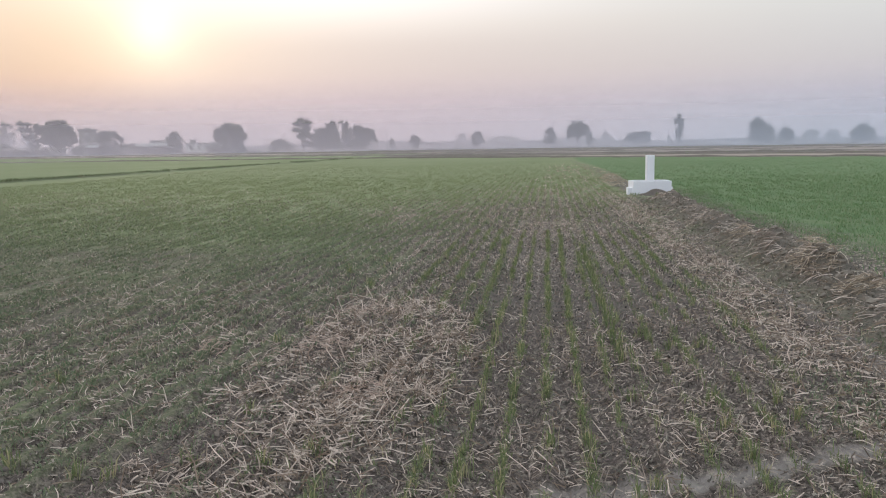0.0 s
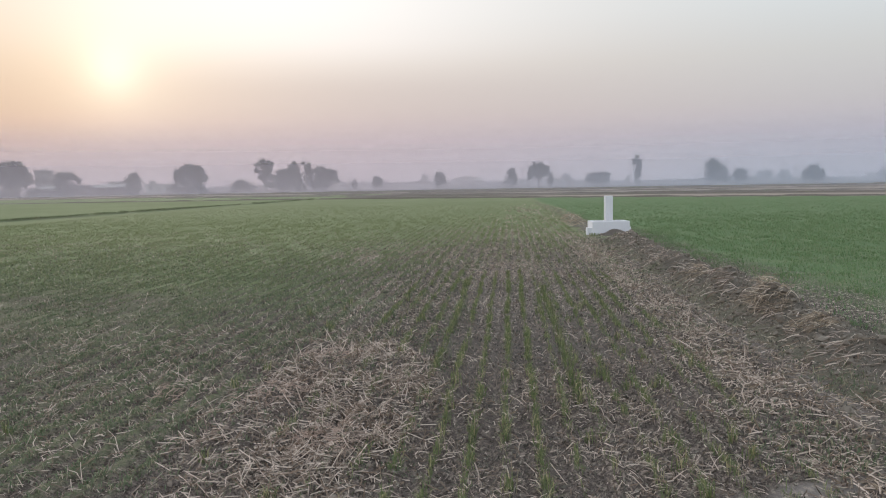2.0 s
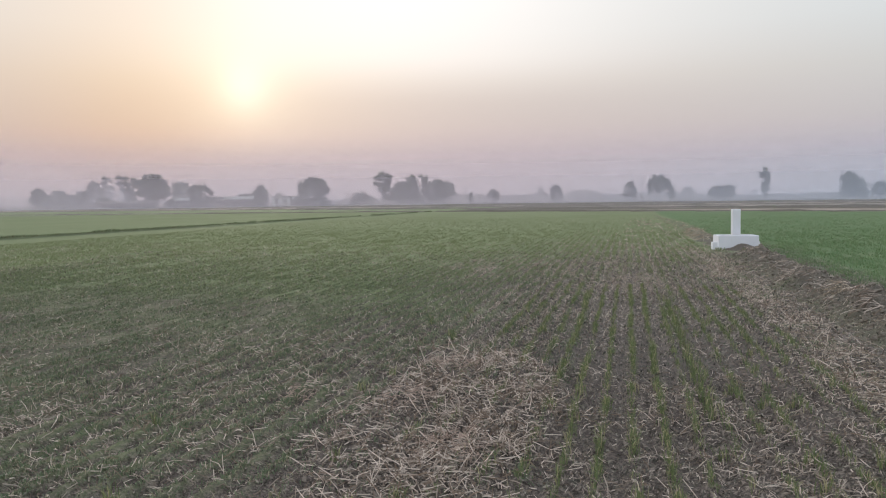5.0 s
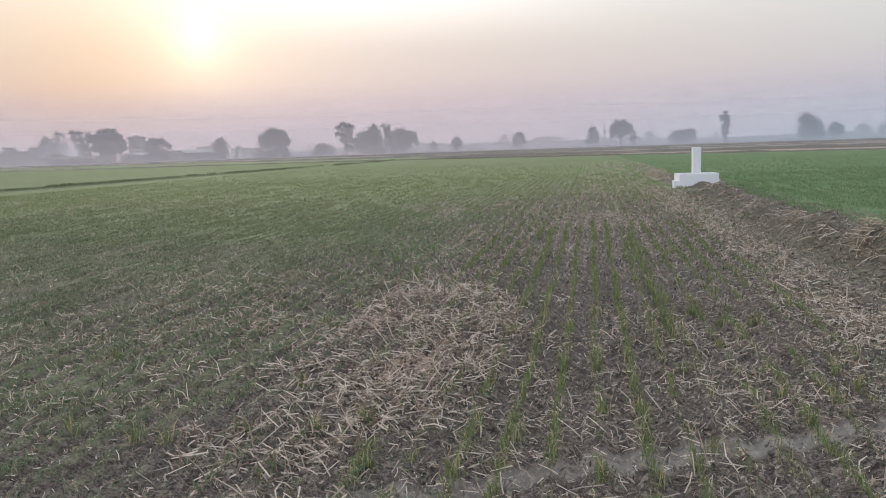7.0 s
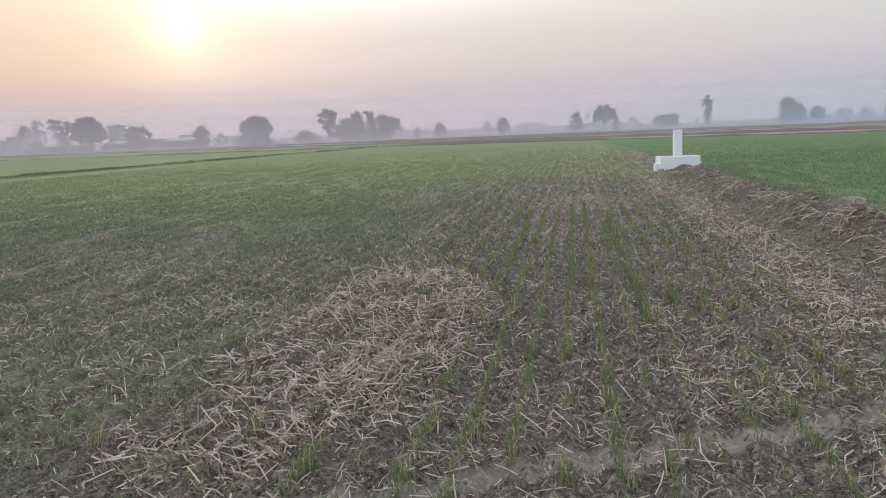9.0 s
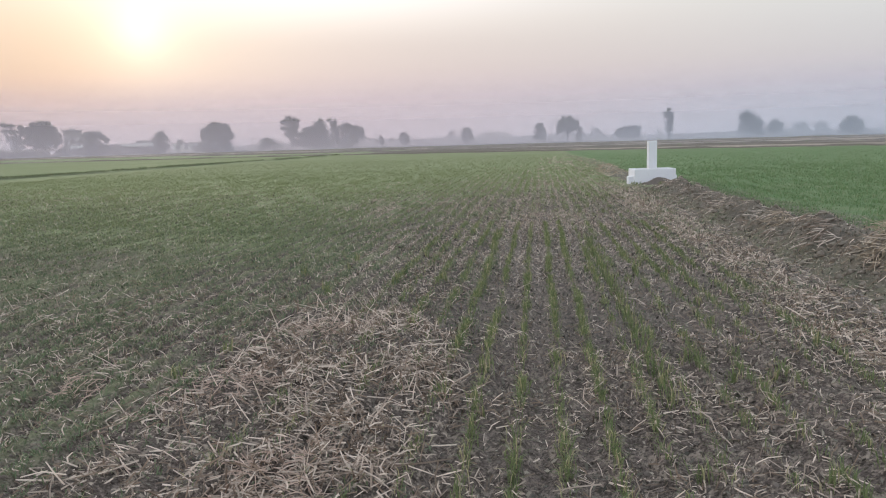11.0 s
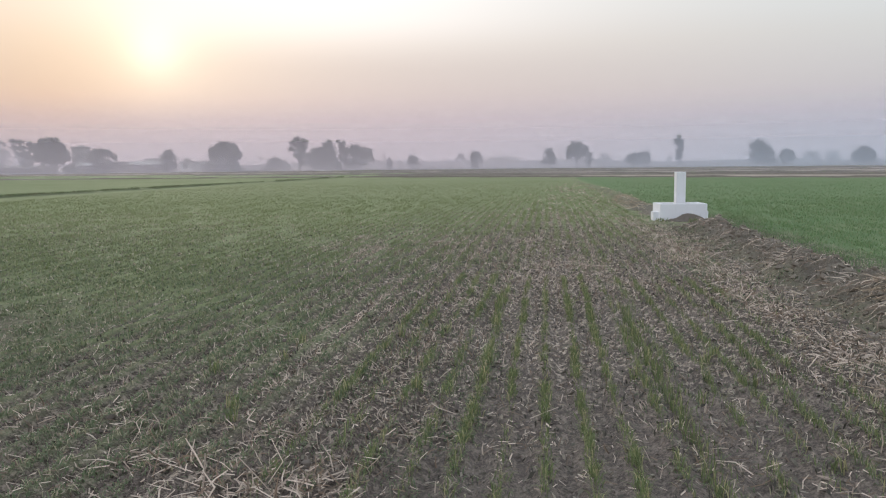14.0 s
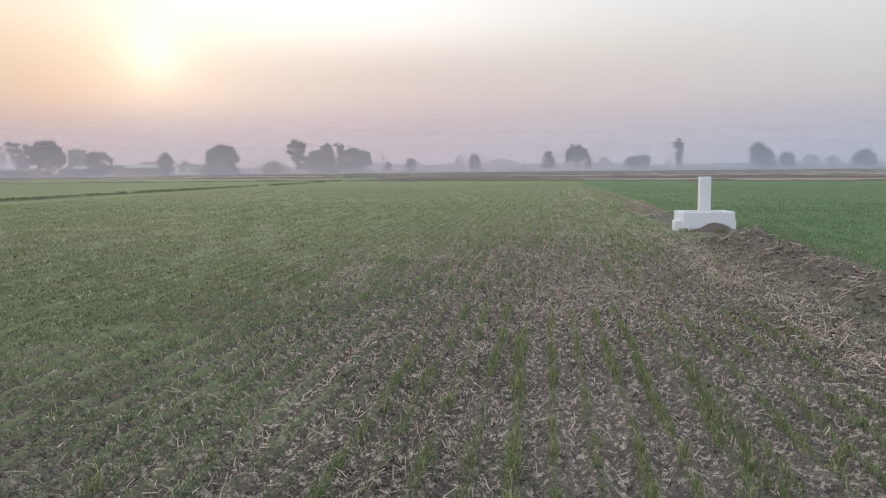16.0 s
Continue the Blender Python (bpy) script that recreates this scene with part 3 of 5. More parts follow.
far_bund("field_bund", -60, 205, 170, 212, 0.9, 0.24, GRASSY, "low dark ridge across ploughed land", 75)
far_bund("field_bund", -160, 104, -27, 102, 0.6, 0.15, GRASSY, "low weedy ridge across a wheat plot", 60)
far_bund("field_bund", -190, 149, -27, 150, 0.6, 0.15, GRASSY, "low weedy ridge before pale stubble", 63)


# ---- straw, wheat and clods: stuff ----
def straws(x, y, z, length, width, heading, tilt, bend):
    """Bent three-sided stalks lying at the given places."""
    n = len(x)
    d = np.stack([np.cos(heading) * np.cos(tilt), np.sin(heading) * np.cos(tilt), np.sin(tilt)], -1)
    s = np.stack([-np.sin(heading), np.cos(heading), np.zeros(n)], -1)
    up = np.cross(d, s)
    c = np.stack([x, y, z], -1)
    rings = []
    for k in (-0.5, 0.0, 0.5):
        mid = c + d * (length * k)[:, None] + s * (bend * length * (0.25 - k * k))[:, None] + up * (np.abs(bend) * length * 0.35 * (0.25 - k * k))[:, None]
        w = width * (1.0 if k < 0.4 else 0.7)
        rings.append(np.stack([mid - s * w[:, None] * 0.5, mid + s * w[:, None] * 0.5, mid + up * w[:, None] * 0.7], 1))
    v = np.concatenate(rings, 1)
    base = (np.arange(n) * 9)[:, None]
    f = []
    for r in (0, 3):
        for a, b in ((0, 1), (1, 2), (2, 0)):
            f.append(base + np.array([r + a, r + b, r + 3 + b, r + 3 + a]))
    return v.reshape(-1, 3), np.concatenate(f, 0)


def join(pieces):
    vs, fs, k = [], [], 0
    for v, f in pieces:
        vs.append(v), fs.append(f + k)
        k += len(v)
    return np.concatenate(vs), np.concatenate(fs)


def scatter(x0, x1, y0, y1, per_m2, density):
    n = int((x1 - x0) * (y1 - y0) * per_m2)
    x, y = rng.uniform(x0, x1, n), rng.uniform(y0, y1, n)
    keep = rng.random(n) < density(x, y)
    return x[keep], y[keep]


def field_straw():
    got = []
    for x0, x1, y0, y1, per, scale in ((-8.0, 3.0, 2.0, 9.2, 1080, 1.0), (-14, 3.0, 9.2, 16.0, 440, 0.95), (-22, 2.6, 16.0, 29.0, 760, 1.05), (-1.2, 2.2, 29.0, 62.0, 60, 2.2)):
        x, y = scatter(x0, x1, y0, y1, per, lambda a, b: np.clip(litter(a, b) ** 1.35 * (1 - 0.75 * track(a, b)) * (a > -1.05 * b - 1.5) * np.maximum(0.08 + 1.75 * step(vn(a, b, 0.32, 72), 0.18, 0.74), 0.5 * patch(a, b)) * (1 - 0.75 * step(b, 8.5, 10) * (1 - between_rows(a, b))), 0, 1))
        n = len(x)
        size = np.clip(rng.lognormal(-2.72, 0.48, n), 0.025, 0.24) * scale
        thick = patch(x, y)
        size = size * np.where(thick < 0.3, 0.86, 1.12)
        z = lie(x, y) + 0.004 + thick * rng.uniform(0, 0.045, n)
        swirl = 6.0 * vn(x, y, 0.7, 71) + rng.normal(0, 0.9, n)
        tilt = rng.normal(0, 0.38, n) + (rng.random(n) < 0.16) * rng.uniform(0.3, 1.1, n)
        z = z + np.abs(np.sin(tilt)) * size * 0.40
        got.append(straws(x, y, z, size, rng.uniform(0.0040, 0.0086, n) * scale * np.where(thick < 0.3, 0.80, 1.0), swirl, tilt, np.where(rng.random(n) < np.where(thick < 0.3, 0.6, 0.32), rng.normal(0, 0.8, n), rng.normal(0, 0.22, n))))
    v, f = join(got)
    tagged(new("straw_litter", mesh_from("straw_litter", v, f, STRAW)), "pale dry rice straw strewn over the soil", "straw", kind="stuff")


def drooping(x, y, z, length, width, heading, rise, droop):
    """Stalks that start at a place, rise and hang over in a curve."""
    n, k = len(x), 5
    p = np.stack([x, y, z], -1)
    s = np.stack([-np.sin(heading), np.cos(heading), np.zeros(n)], -1)
    veer = rng.normal(0, 0.25, n)
    rings = []
    for i in range(k + 1):
        t = rise - droop * i / k
        a = heading + veer * i / k
        d = np.stack([np.cos(a) * np.cos(t), np.sin(a) * np.cos(t), np.sin(t)], -1)
        up = np.cross(d, s)
        w = width * (1.0 - 0.4 * i / k)
        rings.append(np.stack([p - s * w[:, None] * 0.5, p + s * w[:, None] * 0.5, p + up * w[:, None] * 0.7], 1))
        p = p + d * (length / k)[:, None]
        p[:, 2] = np.maximum(p[:, 2], surface(p[:, 0], p[:, 1]) + 0.006)
    v = np.concatenate(rings, 1)
    base = (np.arange(n) * 3 * (k + 1))[:, None]
    f = [base + np.array([3 * r + a, 3 * r + b, 3 * r + 3 + b, 3 * r + 3 + a]) for r in range(k) for a, b in ((0, 1), (1, 2), (2, 0))]
    return v.reshape(-1, 3), np.concatenate(f, 0)


def strip_straw():
    """Short thick chopped stalks in a loose strip beside the earth ridge."""
    n = 9200
    y = np.where(rng.random(n) < 0.70, 3.5 + 23 * rng.random(n) ** 1.15, rng.uniform(13.5, 21.5, n))
    mid = strip_axis(y)
    x = mid + rng.normal(0.0, 0.21, n) * np.interp(y, [4, 12, 20], [1.2, 0.85, 0.85]) + 0.30 * (vn(mid, y, 1.1, 78) - 0.5)
    keep = rng.random(n) < (0.25 + 0.9 * step(vn(x, y, 0.4, 79), 0.35, 0.8)) * (0.75 + 0.5 * vn(x, y, 1.7, 80))
    x, y = x[keep], y[keep]
    n = len(x)
    size = np.clip(rng.lognormal(-2.72, 0.42, n), 0.03, 0.17)
    tilt = rng.normal(0, 0.3, n) + (rng.random(n) < 0.25) * rng.uniform(0.2, 1.1, n)
    v, f = straws(x, y, lie(x, y) + 0.005 + np.abs(np.sin(tilt)) * size * 0.45, size, rng.uniform(0.005, 0.0115, n), rng.uniform(0, 6.3, n), tilt, rng.normal(0, 0.4, n))
    tagged(new("straw_strip", mesh_from("straw_strip", v, f, STRAW)), "bleached chopped straw strewn along the earth ridge", "straw", kind="stuff")


def bund_straw():
    got = []
    for y0, y1, per, scale in ((3, 12, 140, 0.66), (12, 23, 100, 0.74), (28, 62, 45, 1.4)):
        x, y = scatter(1.4, 4.2, y0, y1, per, lambda a, b: np.exp(-0.9 * ((a - bund_axis(b)) / bund_half(b)) ** 2) * (0.10 + 1.2 * step(vn(a, b, 0.4, 81), 0.55, 0.85)))
        n = len(x)
        size = np.clip(rng.lognormal(-2.5, 0.5, n), 0.03, 0.24) * scale
        got.append(drooping(x, y, surface(x, y) + 0.004, size, rng.uniform(0.005, 0.011, n) * scale, rng.uniform(0, 6.3, n), rng.uniform(-0.4, 0.5, n), rng.uniform(-0.3, 0.8, n)))
    x, y = scatter(1.7, 3.2, 4, 22, 170, lambda a, b: step((bund_axis(b) - a) / bund_half(b), 0.45, 0.9) * (0.2 + 1.0 * vn(a, b, 0.3, 82)))
    n = len(x)
    got.append(drooping(x, y, surface(x, y) + 0.004, rng.uniform(0.03, 0.12, n), rng.uniform(0.004, 0.009, n), rng.uniform(0, 6.3, n), rng.uniform(-0.3, 0.3, n), rng.uniform(-0.3, 0.6, n)))
    v, f = join(got)
    tagged(new("bund_straw", mesh_from("bund_straw", v, f, OLDSTRAW)), "dry straw half buried in the earth ridge", "straw", kind="stuff")


def root_clumps():
    """Tufts of old stubble roots hanging from the crest of the earth ridge."""
    got = []
    for k in range(70):
        yc = 3.0 + 19.5 * ((k * 0.618034) % 1.0)
        xc = bund_axis(yc) + rng.normal(-0.08, 0.16)
        n = int(rng.integers(6, 22))
        x, y = xc + rng.normal(0, 0.06, n), yc + rng.normal(0, 0.13, n)
        size = rng.uniform(0.08, 0.24, n)
        heading = rng.normal(math.pi + rng.normal(0.2, 0.5), 0.6, n)
        got.append(drooping(x, y, surface(x, y) + 0.01, size, rng.uniform(0.006, 0.013, n), heading, rng.uniform(-0.5, 0.25, n), rng.uniform(-0.2, 1.0, n)))
    v, f = join(got)
    tagged(new("stubble_roots", mesh_from("stubble_roots", v, f, STRAW)), "curled bleached stubble roots hanging on the earth ridge", "straw", kind="stuff")


def bund_grass():
    """Sparse grass and wheat on the flanks and foot of the ridge."""
    x, y = scatter(1.5, 4.6, 4, 30, 800, lambda a, b: (0.06 + step(vn(a, b, 0.7, 83), 0.5, 0.8)) * step(np.abs(a - bund_axis(b)) / bund_half(b), 0.35, 1.0))
    n = len(x)
    v, f = blades(x, y, surface(x, y), rng.uniform(0.025, 0.08, n), rng.uniform(0.004, 0.008, n), rng.uniform(0, 6.3, n), rng.uniform(0.3, 1.3, n))
    tagged(new("bund_grass", mesh_from("bund_grass", v, f, MATWHEAT)), "sparse dusty grass on the flanks of the ridge", "grass", kind="stuff")


def chaff():
    """Short chopped bits and husks between the stalks."""
    got = []
    for x0, x1, y0, y1, per, scale in ((-7.0, 3.6, 2.2, 8.0, 900, 1.0), (-11.0, 3.4, 8.0, 14.0, 650, 1.15), (-16.0, 3.0, 14.0, 24.0, 260, 1.6)):
        x, y = scatter(x0, x1, y0, y1, per * 0.7, lambda a, b: np.clip((0.25 + litter(a, b)) * (1 - 0.55 * track(a, b)) * (1 - 0.2 * bare(a, b)) * (a > -1.05 * b - 1.5) * (0.3 + 1.2 * vn(a, b, 0.25, 74)), 0, 1))
        n = len(x)
        a, t = rng.uniform(0, 6.3, n), rng.normal(0, 0.5, n)
        d = np.stack([np.cos(a) * np.cos(t), np.sin(a) * np.cos(t), np.sin(t)], -1) * (rng.uniform(0.006, 0.022, n) * scale)[:, None]
        b = np.stack([-np.sin(a), np.cos(a), rng.normal(0, 0.5, n)], -1) * (rng.uniform(0.0015, 0.0038, n) * scale)[:, None]
        c = np.stack([x, y, surface(x, y) + 0.004 + np.abs(d[:, 2])], -1)
        v = np.stack([c - d - b * 0.6, c - d + b * 0.8, c + d + b * 0.5, c + d - b], 1).reshape(-1, 3)
        got.append((v, np.arange(4 * n).reshape(-1, 4)))
    v, f = join(got)
    tagged(new("straw_chaff", mesh_from("straw_chaff", v, f, STRAW)), "fine chopped straw chaff lying on the soil", "chaff", kind="stuff")


def residue():
    """Dull broken leaves and husks that roughen the soil."""
    got = []
    for x0, x1, y0, y1, per, scale in ((-7.0, 3.8, 2.2, 8.0, 900, 1.0), (-11.0, 3.6, 8.0, 14.0, 600, 1.2), (-16.0, 3.2, 14.0, 24.0, 200, 1.7)):
        x, y = scatter(x0, x1, y0, y1, per, lambda a, b: np.clip((1 - 0.6 * track(a, b)) * (1 - 0.2 * bare(a, b)) * (a > -1.05 * b - 1.5) * (0.15 + 1.1 * vn(a, b, 0.2, 76)) * (0.4 + 0.6 * step(a, -2.8, -0.9)), 0, 1))
        n = len(x)
        a, t = rng.uniform(0, 6.3, n), rng.normal(0, 0.6, n)
        d = np.stack([np.cos(a) * np.cos(t), np.sin(a) * np.cos(t), np.sin(t)], -1) * (rng.uniform(0.006, 0.026, n) * scale)[:, None]
        b = np.stack([-np.sin(a), np.cos(a), rng.normal(0, 0.8, n)], -1) * (rng.uniform(0.002, 0.007, n) * scale)[:, None]
        c = np.stack([x, y, surface(x, y) + 0.004 + np.abs(d[:, 2])], -1)
        v = np.stack([c - d, c + b, c + d * 0.9, c - b * 0.8], 1).reshape(-1, 3)
        got.append((v, np.arange(4 * n).reshape(-1, 4)))
    v, f = join(got)
    tagged(new("crop_residue", mesh_from("crop_residue", v, f, RESIDUE)), "dull broken leaves and husks covering the soil", "residue", kind="stuff")


def stubble_row():
    """One row of dry stubble left standing in the field."""
    n = 900
    y = rng.uniform(8.6, 21.5, n)
    x = np.interp(y, [8.6, 12, 15, 20, 22], [-2.10, -2.14, -2.20, -2.42, -2.50]) + rng.normal(0, 0.04, n)
    keep = rng.random(n) < 1.3 * step(vn(x * 0, y, 0.6, 77), 0.45, 0.85)
    x, y = x[keep], y[keep]
    n = len(x)
    size, tilt = rng.uniform(0.03, 0.085, n), rng.normal(0.35, 0.5, n)
    v, f = straws(x, y, lie(x, y) + np.abs(np.sin(tilt)) * size * 0.45 + 0.005, size, rng.uniform(0.005, 0.010, n), rng.normal(1.57, 0.9, n), tilt, rng.normal(0, 0.5, n))
    tagged(new("stubble_row", mesh_from("stubble_row", v, f, STRAW)), "pale row of dry stubble across the wheat", "stubble", kind="stuff")


def standing_stubble():
    """Short cut stalks still standing between the rows."""
    got = []
    for x0, x1, y0, y1, per, scale in ((-3.6, 1.5, 8.6, 15.0, 320, 1.0), (-6.0, 1.9, 15.0, 24.0, 360, 1.05), (-3.0, 1.6, 24.0, 46.0, 40, 1.5)):
        x, y = scatter(x0, x1, y0, y1, per, lambda a, b: np.clip(1.6 * between_rows(a, b) ** 3 * (0.10 + 1.3 * step(vn(row_place(a, b).round() * 3.1, b, 0.8, 86), 0.40, 0.85)) * (0.35 + 0.9 * vn(a, b, 2.2, 87)) * (1 - 0.5 * bare(a, b)) * step(a, -6.0, -3.0) * step(b, 46, 26), 0, 1))
        n = len(x)
        size = rng.uniform(0.025, 0.075, n) * scale
        tilt = np.clip(rng.normal(0.75, 0.5, n), -0.2, 1.5)
        got.append(straws(x, y, lie(x, y) + np.abs(np.sin(tilt)) * size * 0.45 + 0.003, size, rng.uniform(0.004, 0.0085, n) * scale, rng.normal(1.57, 1.2, n), tilt, rng.normal(0, 0.3, n)))
    v, f = join(got)
    tagged(new("standing_stubble", mesh_from("standing_stubble", v, f, STRAW)), "short bleached stubble standing between the wheat rows", "stubble", kind="stuff")


def straw_mats():
    """Thick felted wisps of finer straw."""
    for cx, cy, rx, ry in ((-1.85, 6.3, 0.34, 0.32), (-1.22, 5.2, 0.28, 0.40), (-1.75, 7.7, 0.32, 0.28), (-2.8, 6.25, 0.16, 0.2)):
        n = int(1500 * rx * ry)
        a, r = rng.uniform(0, 6.3, n), np.sqrt(rng.random(n)) * rng.uniform(0.7, 1.25, n)
        x, y = cx + np.cos(a) * r * rx, cy + np.sin(a) * r * ry
        z = lie(x, y) + 0.05 * np.clip(1 - r * r, 0, 1) * rng.uniform(0.2, 1, n) + 0.008
        v, f = straws(x, y, z, rng.uniform(0.05, 0.13, n), rng.uniform(0.003, 0.0055, n), rng.normal(1.0 + cx, 0.8, n), rng.normal(0, 0.35, n), rng.normal(0, 1.0, n))
        tagged(new("straw_mat", mesh_from("straw_mat", v, f, MATSTRAW)), "felted wisp of pinkish tan straw on the soil", "straw", group="straw wisps in the field", kind="stuff")


def straw_heap(cx, cy, rx, ry, h, n, label, scale=1.0, mat=OLDSTRAW):
    a, r = rng.uniform(0, 2 * np.pi, n), np.sqrt(rng.random(n)) * 0.9
    x, y = cx + np.cos(a) * r * rx, cy + np.sin(a) * r * ry
    z = surface(x, y) + h * (1 - r * r) * rng.uniform(0.2, 1.0, n) + 0.008
    size = np.clip(rng.lognormal(-2.2, 0.45, n), 0.05, 0.30)
    heading = np.where(rng.random(n) < 0.55, rng.normal(3.5, 0.8, n), rng.uniform(0, 6.3, n))
    v, f = drooping(x, y, z, size * scale, rng.uniform(0.004, 0.009, n) * scale, heading, rng.uniform(-0.4, 0.5, n), rng.uniform(-0.1, 1.0, n))
    ob = new("straw_heap", mesh_from("straw_heap", v, f, mat))
    tagged(ob, label, "straw heap", group="straw heaps on the bund", kind="stuff")


def blades(x, y, z, height, width, heading, lean):
    """Grass blades of two segments, bending over as they rise."""
    n = len(x)
    d = np.stack([np.cos(heading), np.sin(heading), np.zeros(n)], -1)
    turn = heading + rng.normal(0, 0.6, n)
    s = np.stack([-np.sin(turn), np.cos(turn), np.zeros(n)], -1) * (width * 0.5)[:, None]
    foot = np.stack([x, y, z - 0.008], -1)
    mid = foot + d * (height * lean * 0.35)[:, None] + np.array([0, 0, 1.0]) * (height * 0.62)[:, None]
    tip = foot + d * (height * lean)[:, None] + np.array([0, 0, 1.0]) * (height * np.clip(1.05 - 0.45 * lean, 0.35, 1))[:, None]
    v = np.stack([foot - s * 0.7, foot + s * 0.7, mid + s, mid - s, tip], 1).reshape(-1, 3)
    b = (np.arange(n) * 5)[:, None]
    f = np.concatenate([b + np.array([0, 1, 2]), b + np.array([0, 2, 3]), b + np.array([3, 2, 4])], 0)
    return v, f


def wheat(name, x0, x1, y0, y1, per_m, mat, tall, wide, label, clump=0.6, spread=0.018, weight=1.0, fade=80, rise=0, lean=(0.15, 1.1), thin=False):
    rows = ROW_FIRST + ROW * np.arange(math.ceil((x0 - ROW_FIRST) / ROW), math.floor((x1 - ROW_FIRST) / ROW) + 1)
    n = int(len(rows) * (y1 - y0) * per_m)
    row = rng.integers(0, len(rows), n)
    y = rng.uniform(y0, y1, n)
    x = rows[row] + ROW_DRIFT * (y - 8.0) + 0.03 * (vn(rows[row] * 7, y, 1.2, 90) - 0.5)
    gaps = (0.5 * vn(rows[row] * 31.7, y, 0.13, 91) + 0.5 * vn(rows[row] * 17.3, y, 0.42, 93)) * (1 - clump) + clump * vn(rows[row] * 13.1, y, 1.1, 92)
    force = np.interp(rows[row], [-3, -1.3, -0.9, -0.6, 0.14, 0.34, 0.55, 0.77, 2.0], [0.35, 0.5, 0.9, 1.3, 1.3, 0.8, 0.4, 0.9, 0.9])
    keep = rng.random(n) < np.clip(crop(x, y) * weight * (force if thin else 1.0) * (0.25 + 1.9 * step(gaps, 0.35, 0.75)), 0, 1) * step(y, fade, fade * 0.48) * step(y, rise - 0.01, rise * 1.7 + 0.01) * (x > -1.05 * y - 1.5)
    x, y, gaps = x[keep] + rng.normal(0, spread, keep.sum()), y[keep], gaps[keep]
    n = len(x)
    h = tall * rng.uniform(0.5, 1.15, n) * (0.7 + 0.6 * gaps)
    v, f = blades(x, y, surface(x, y), h, wide * rng.uniform(0.6, 1.2, n), rng.uniform(0, 2 * np.pi, n), rng.uniform(*lean, n))
    tagged(new(name, mesh_from(name, v, f, mat)), label, "wheat", kind="stuff")


def tufts(name, places, mat, tall, wide, each, label, group=""):
    """Thicker tufts of seedlings at given places."""
    p = np.repeat(np.array(places, float), each, axis=0)
    n = len(p)
    x, y = p[:, 0] + rng.normal(0, 0.020, n), p[:, 1] + rng.normal(0, 0.022 if group else 0.045, n)
    v, f = blades(x, y, surface(x, y), tall * rng.uniform(0.5, 1.2, n), wide * rng.uniform(0.6, 1.2, n), rng.uniform(0, 2 * np.pi, n), rng.uniform(0.1, 0.75, n))
    ob = new(name, mesh_from(name, v, f, mat))
    if group:
        tagged(ob, label, "wheat tuft", group=group)
    else:
        tagged(ob, label, "wheat", kind="stuff")


def clods(name, x, y, size, mat, label):
    g = (1 + 5 ** 0.5) / 2
    ico = np.array([(-1, g, 0), (1, g, 0), (-1, -g, 0), (1, -g, 0), (0, -1, g), (0, 1, g), (0, -1, -g), (0, 1, -g), (g, 0, -1), (g, 0, 1), (-g, 0, -1), (-g, 0, 1)]) / 1.9
    tri = np.array([(0, 11, 5), (0, 5, 1), (0, 1, 7), (0, 7, 10), (0, 10, 11), (1, 5, 9), (5, 11, 4), (11, 10, 2), (10, 7, 6), (7, 1, 8), (3, 9, 4), (3, 4, 2), (3, 2, 6), (3, 6, 8), (3, 8, 9), (4, 9, 5), (2, 4, 11), (6, 2, 10), (8, 6, 7), (9, 8, 1)])
    n = len(x)
    shape = ico[None] * rng.uniform(0.65, 1.25, (n, 12, 1)) * (size[:, None] * rng.uniform(0.7, 1.2, (n, 3)))[:, None, :]
    a = rng.uniform(0, 6.3, n)
    ca, sa = np.cos(a)[:, None], np.sin(a)[:, None]
    vx = shape[..., 0] * ca - shape[..., 1] * sa + x[:, None]
    vy = shape[..., 0] * sa + shape[..., 1] * ca + y[:, None]
    vz = shape[..., 2] * 0.75 + (surface(x, y) + 0.15 * size)[:, None]
    v = np.stack([vx, vy, vz], -1).reshape(-1, 3)
    f = (np.arange(n) * 12)[:, None, None] + tri[None]
    tagged(new(name, mesh_from(name, v, f.reshape(-1, 3), mat)), label, "clods", kind="stuff")


field_straw()
chaff()
residue()
stubble_row()
standing_stubble()
straw_mats()
strip_straw()
bund_straw()
root_clumps()
straw_heap(2.94, 9.65, 0.26, 0.46, 0.11, 330, "heap of tawny straw lying on the earth ridge")
straw_heap(2.98, 8.35, 0.22, 0.32, 0.06, 150, "small bundle of bleached straw on the earth ridge")
straw_heap(2.86, 12.9, 0.20, 0.5, 0.05, 130, "small bundle of bleached straw on the earth ridge")
straw_heap(2.86, 16.9, 0.20, 1.3, 0.05, 90, "bleached straw strewn along the crest of the ridge", 0.9, STRAW)
straw_heap(2.30, 34.0, 0.50, 4.6, 0.08, 420, "pale brown straw heaped along the earth ridge", 1.6)

bund_grass()
wheat("wheat_seedlings", -1.6, 1.75, 2.2, 15, 520, BRIGHT, 0.082, 0.0046, "young wheat seedlings drilled in thin rows", 0.25, 0.015, 1.40, thin=True)
wheat("wheat_mat", -15, -0.7, 2.2, 24, 400, MATWHEAT, 0.050, 0.0068, "low mat of young wheat and weeds among straw", 0.35, 0.050, 1.55, 24, 0, (0.5, 1.45))
wheat("wheat_mat", 0.3, 1.8, 8.0, 24, 300, MATWHEAT, 0.042, 0.0065, "low mat of young wheat beside the straw strip", 0.35, 0.050, 1.2, 24, 0, (0.5, 1.45))
wheat("wheat_crop", -25, 2.2, 10, 46, 105, WHEAT, 0.068, 0.0095, "young wheat growing thicker away from the straw", 0.45, 0.055, 1.0, 46, 10)
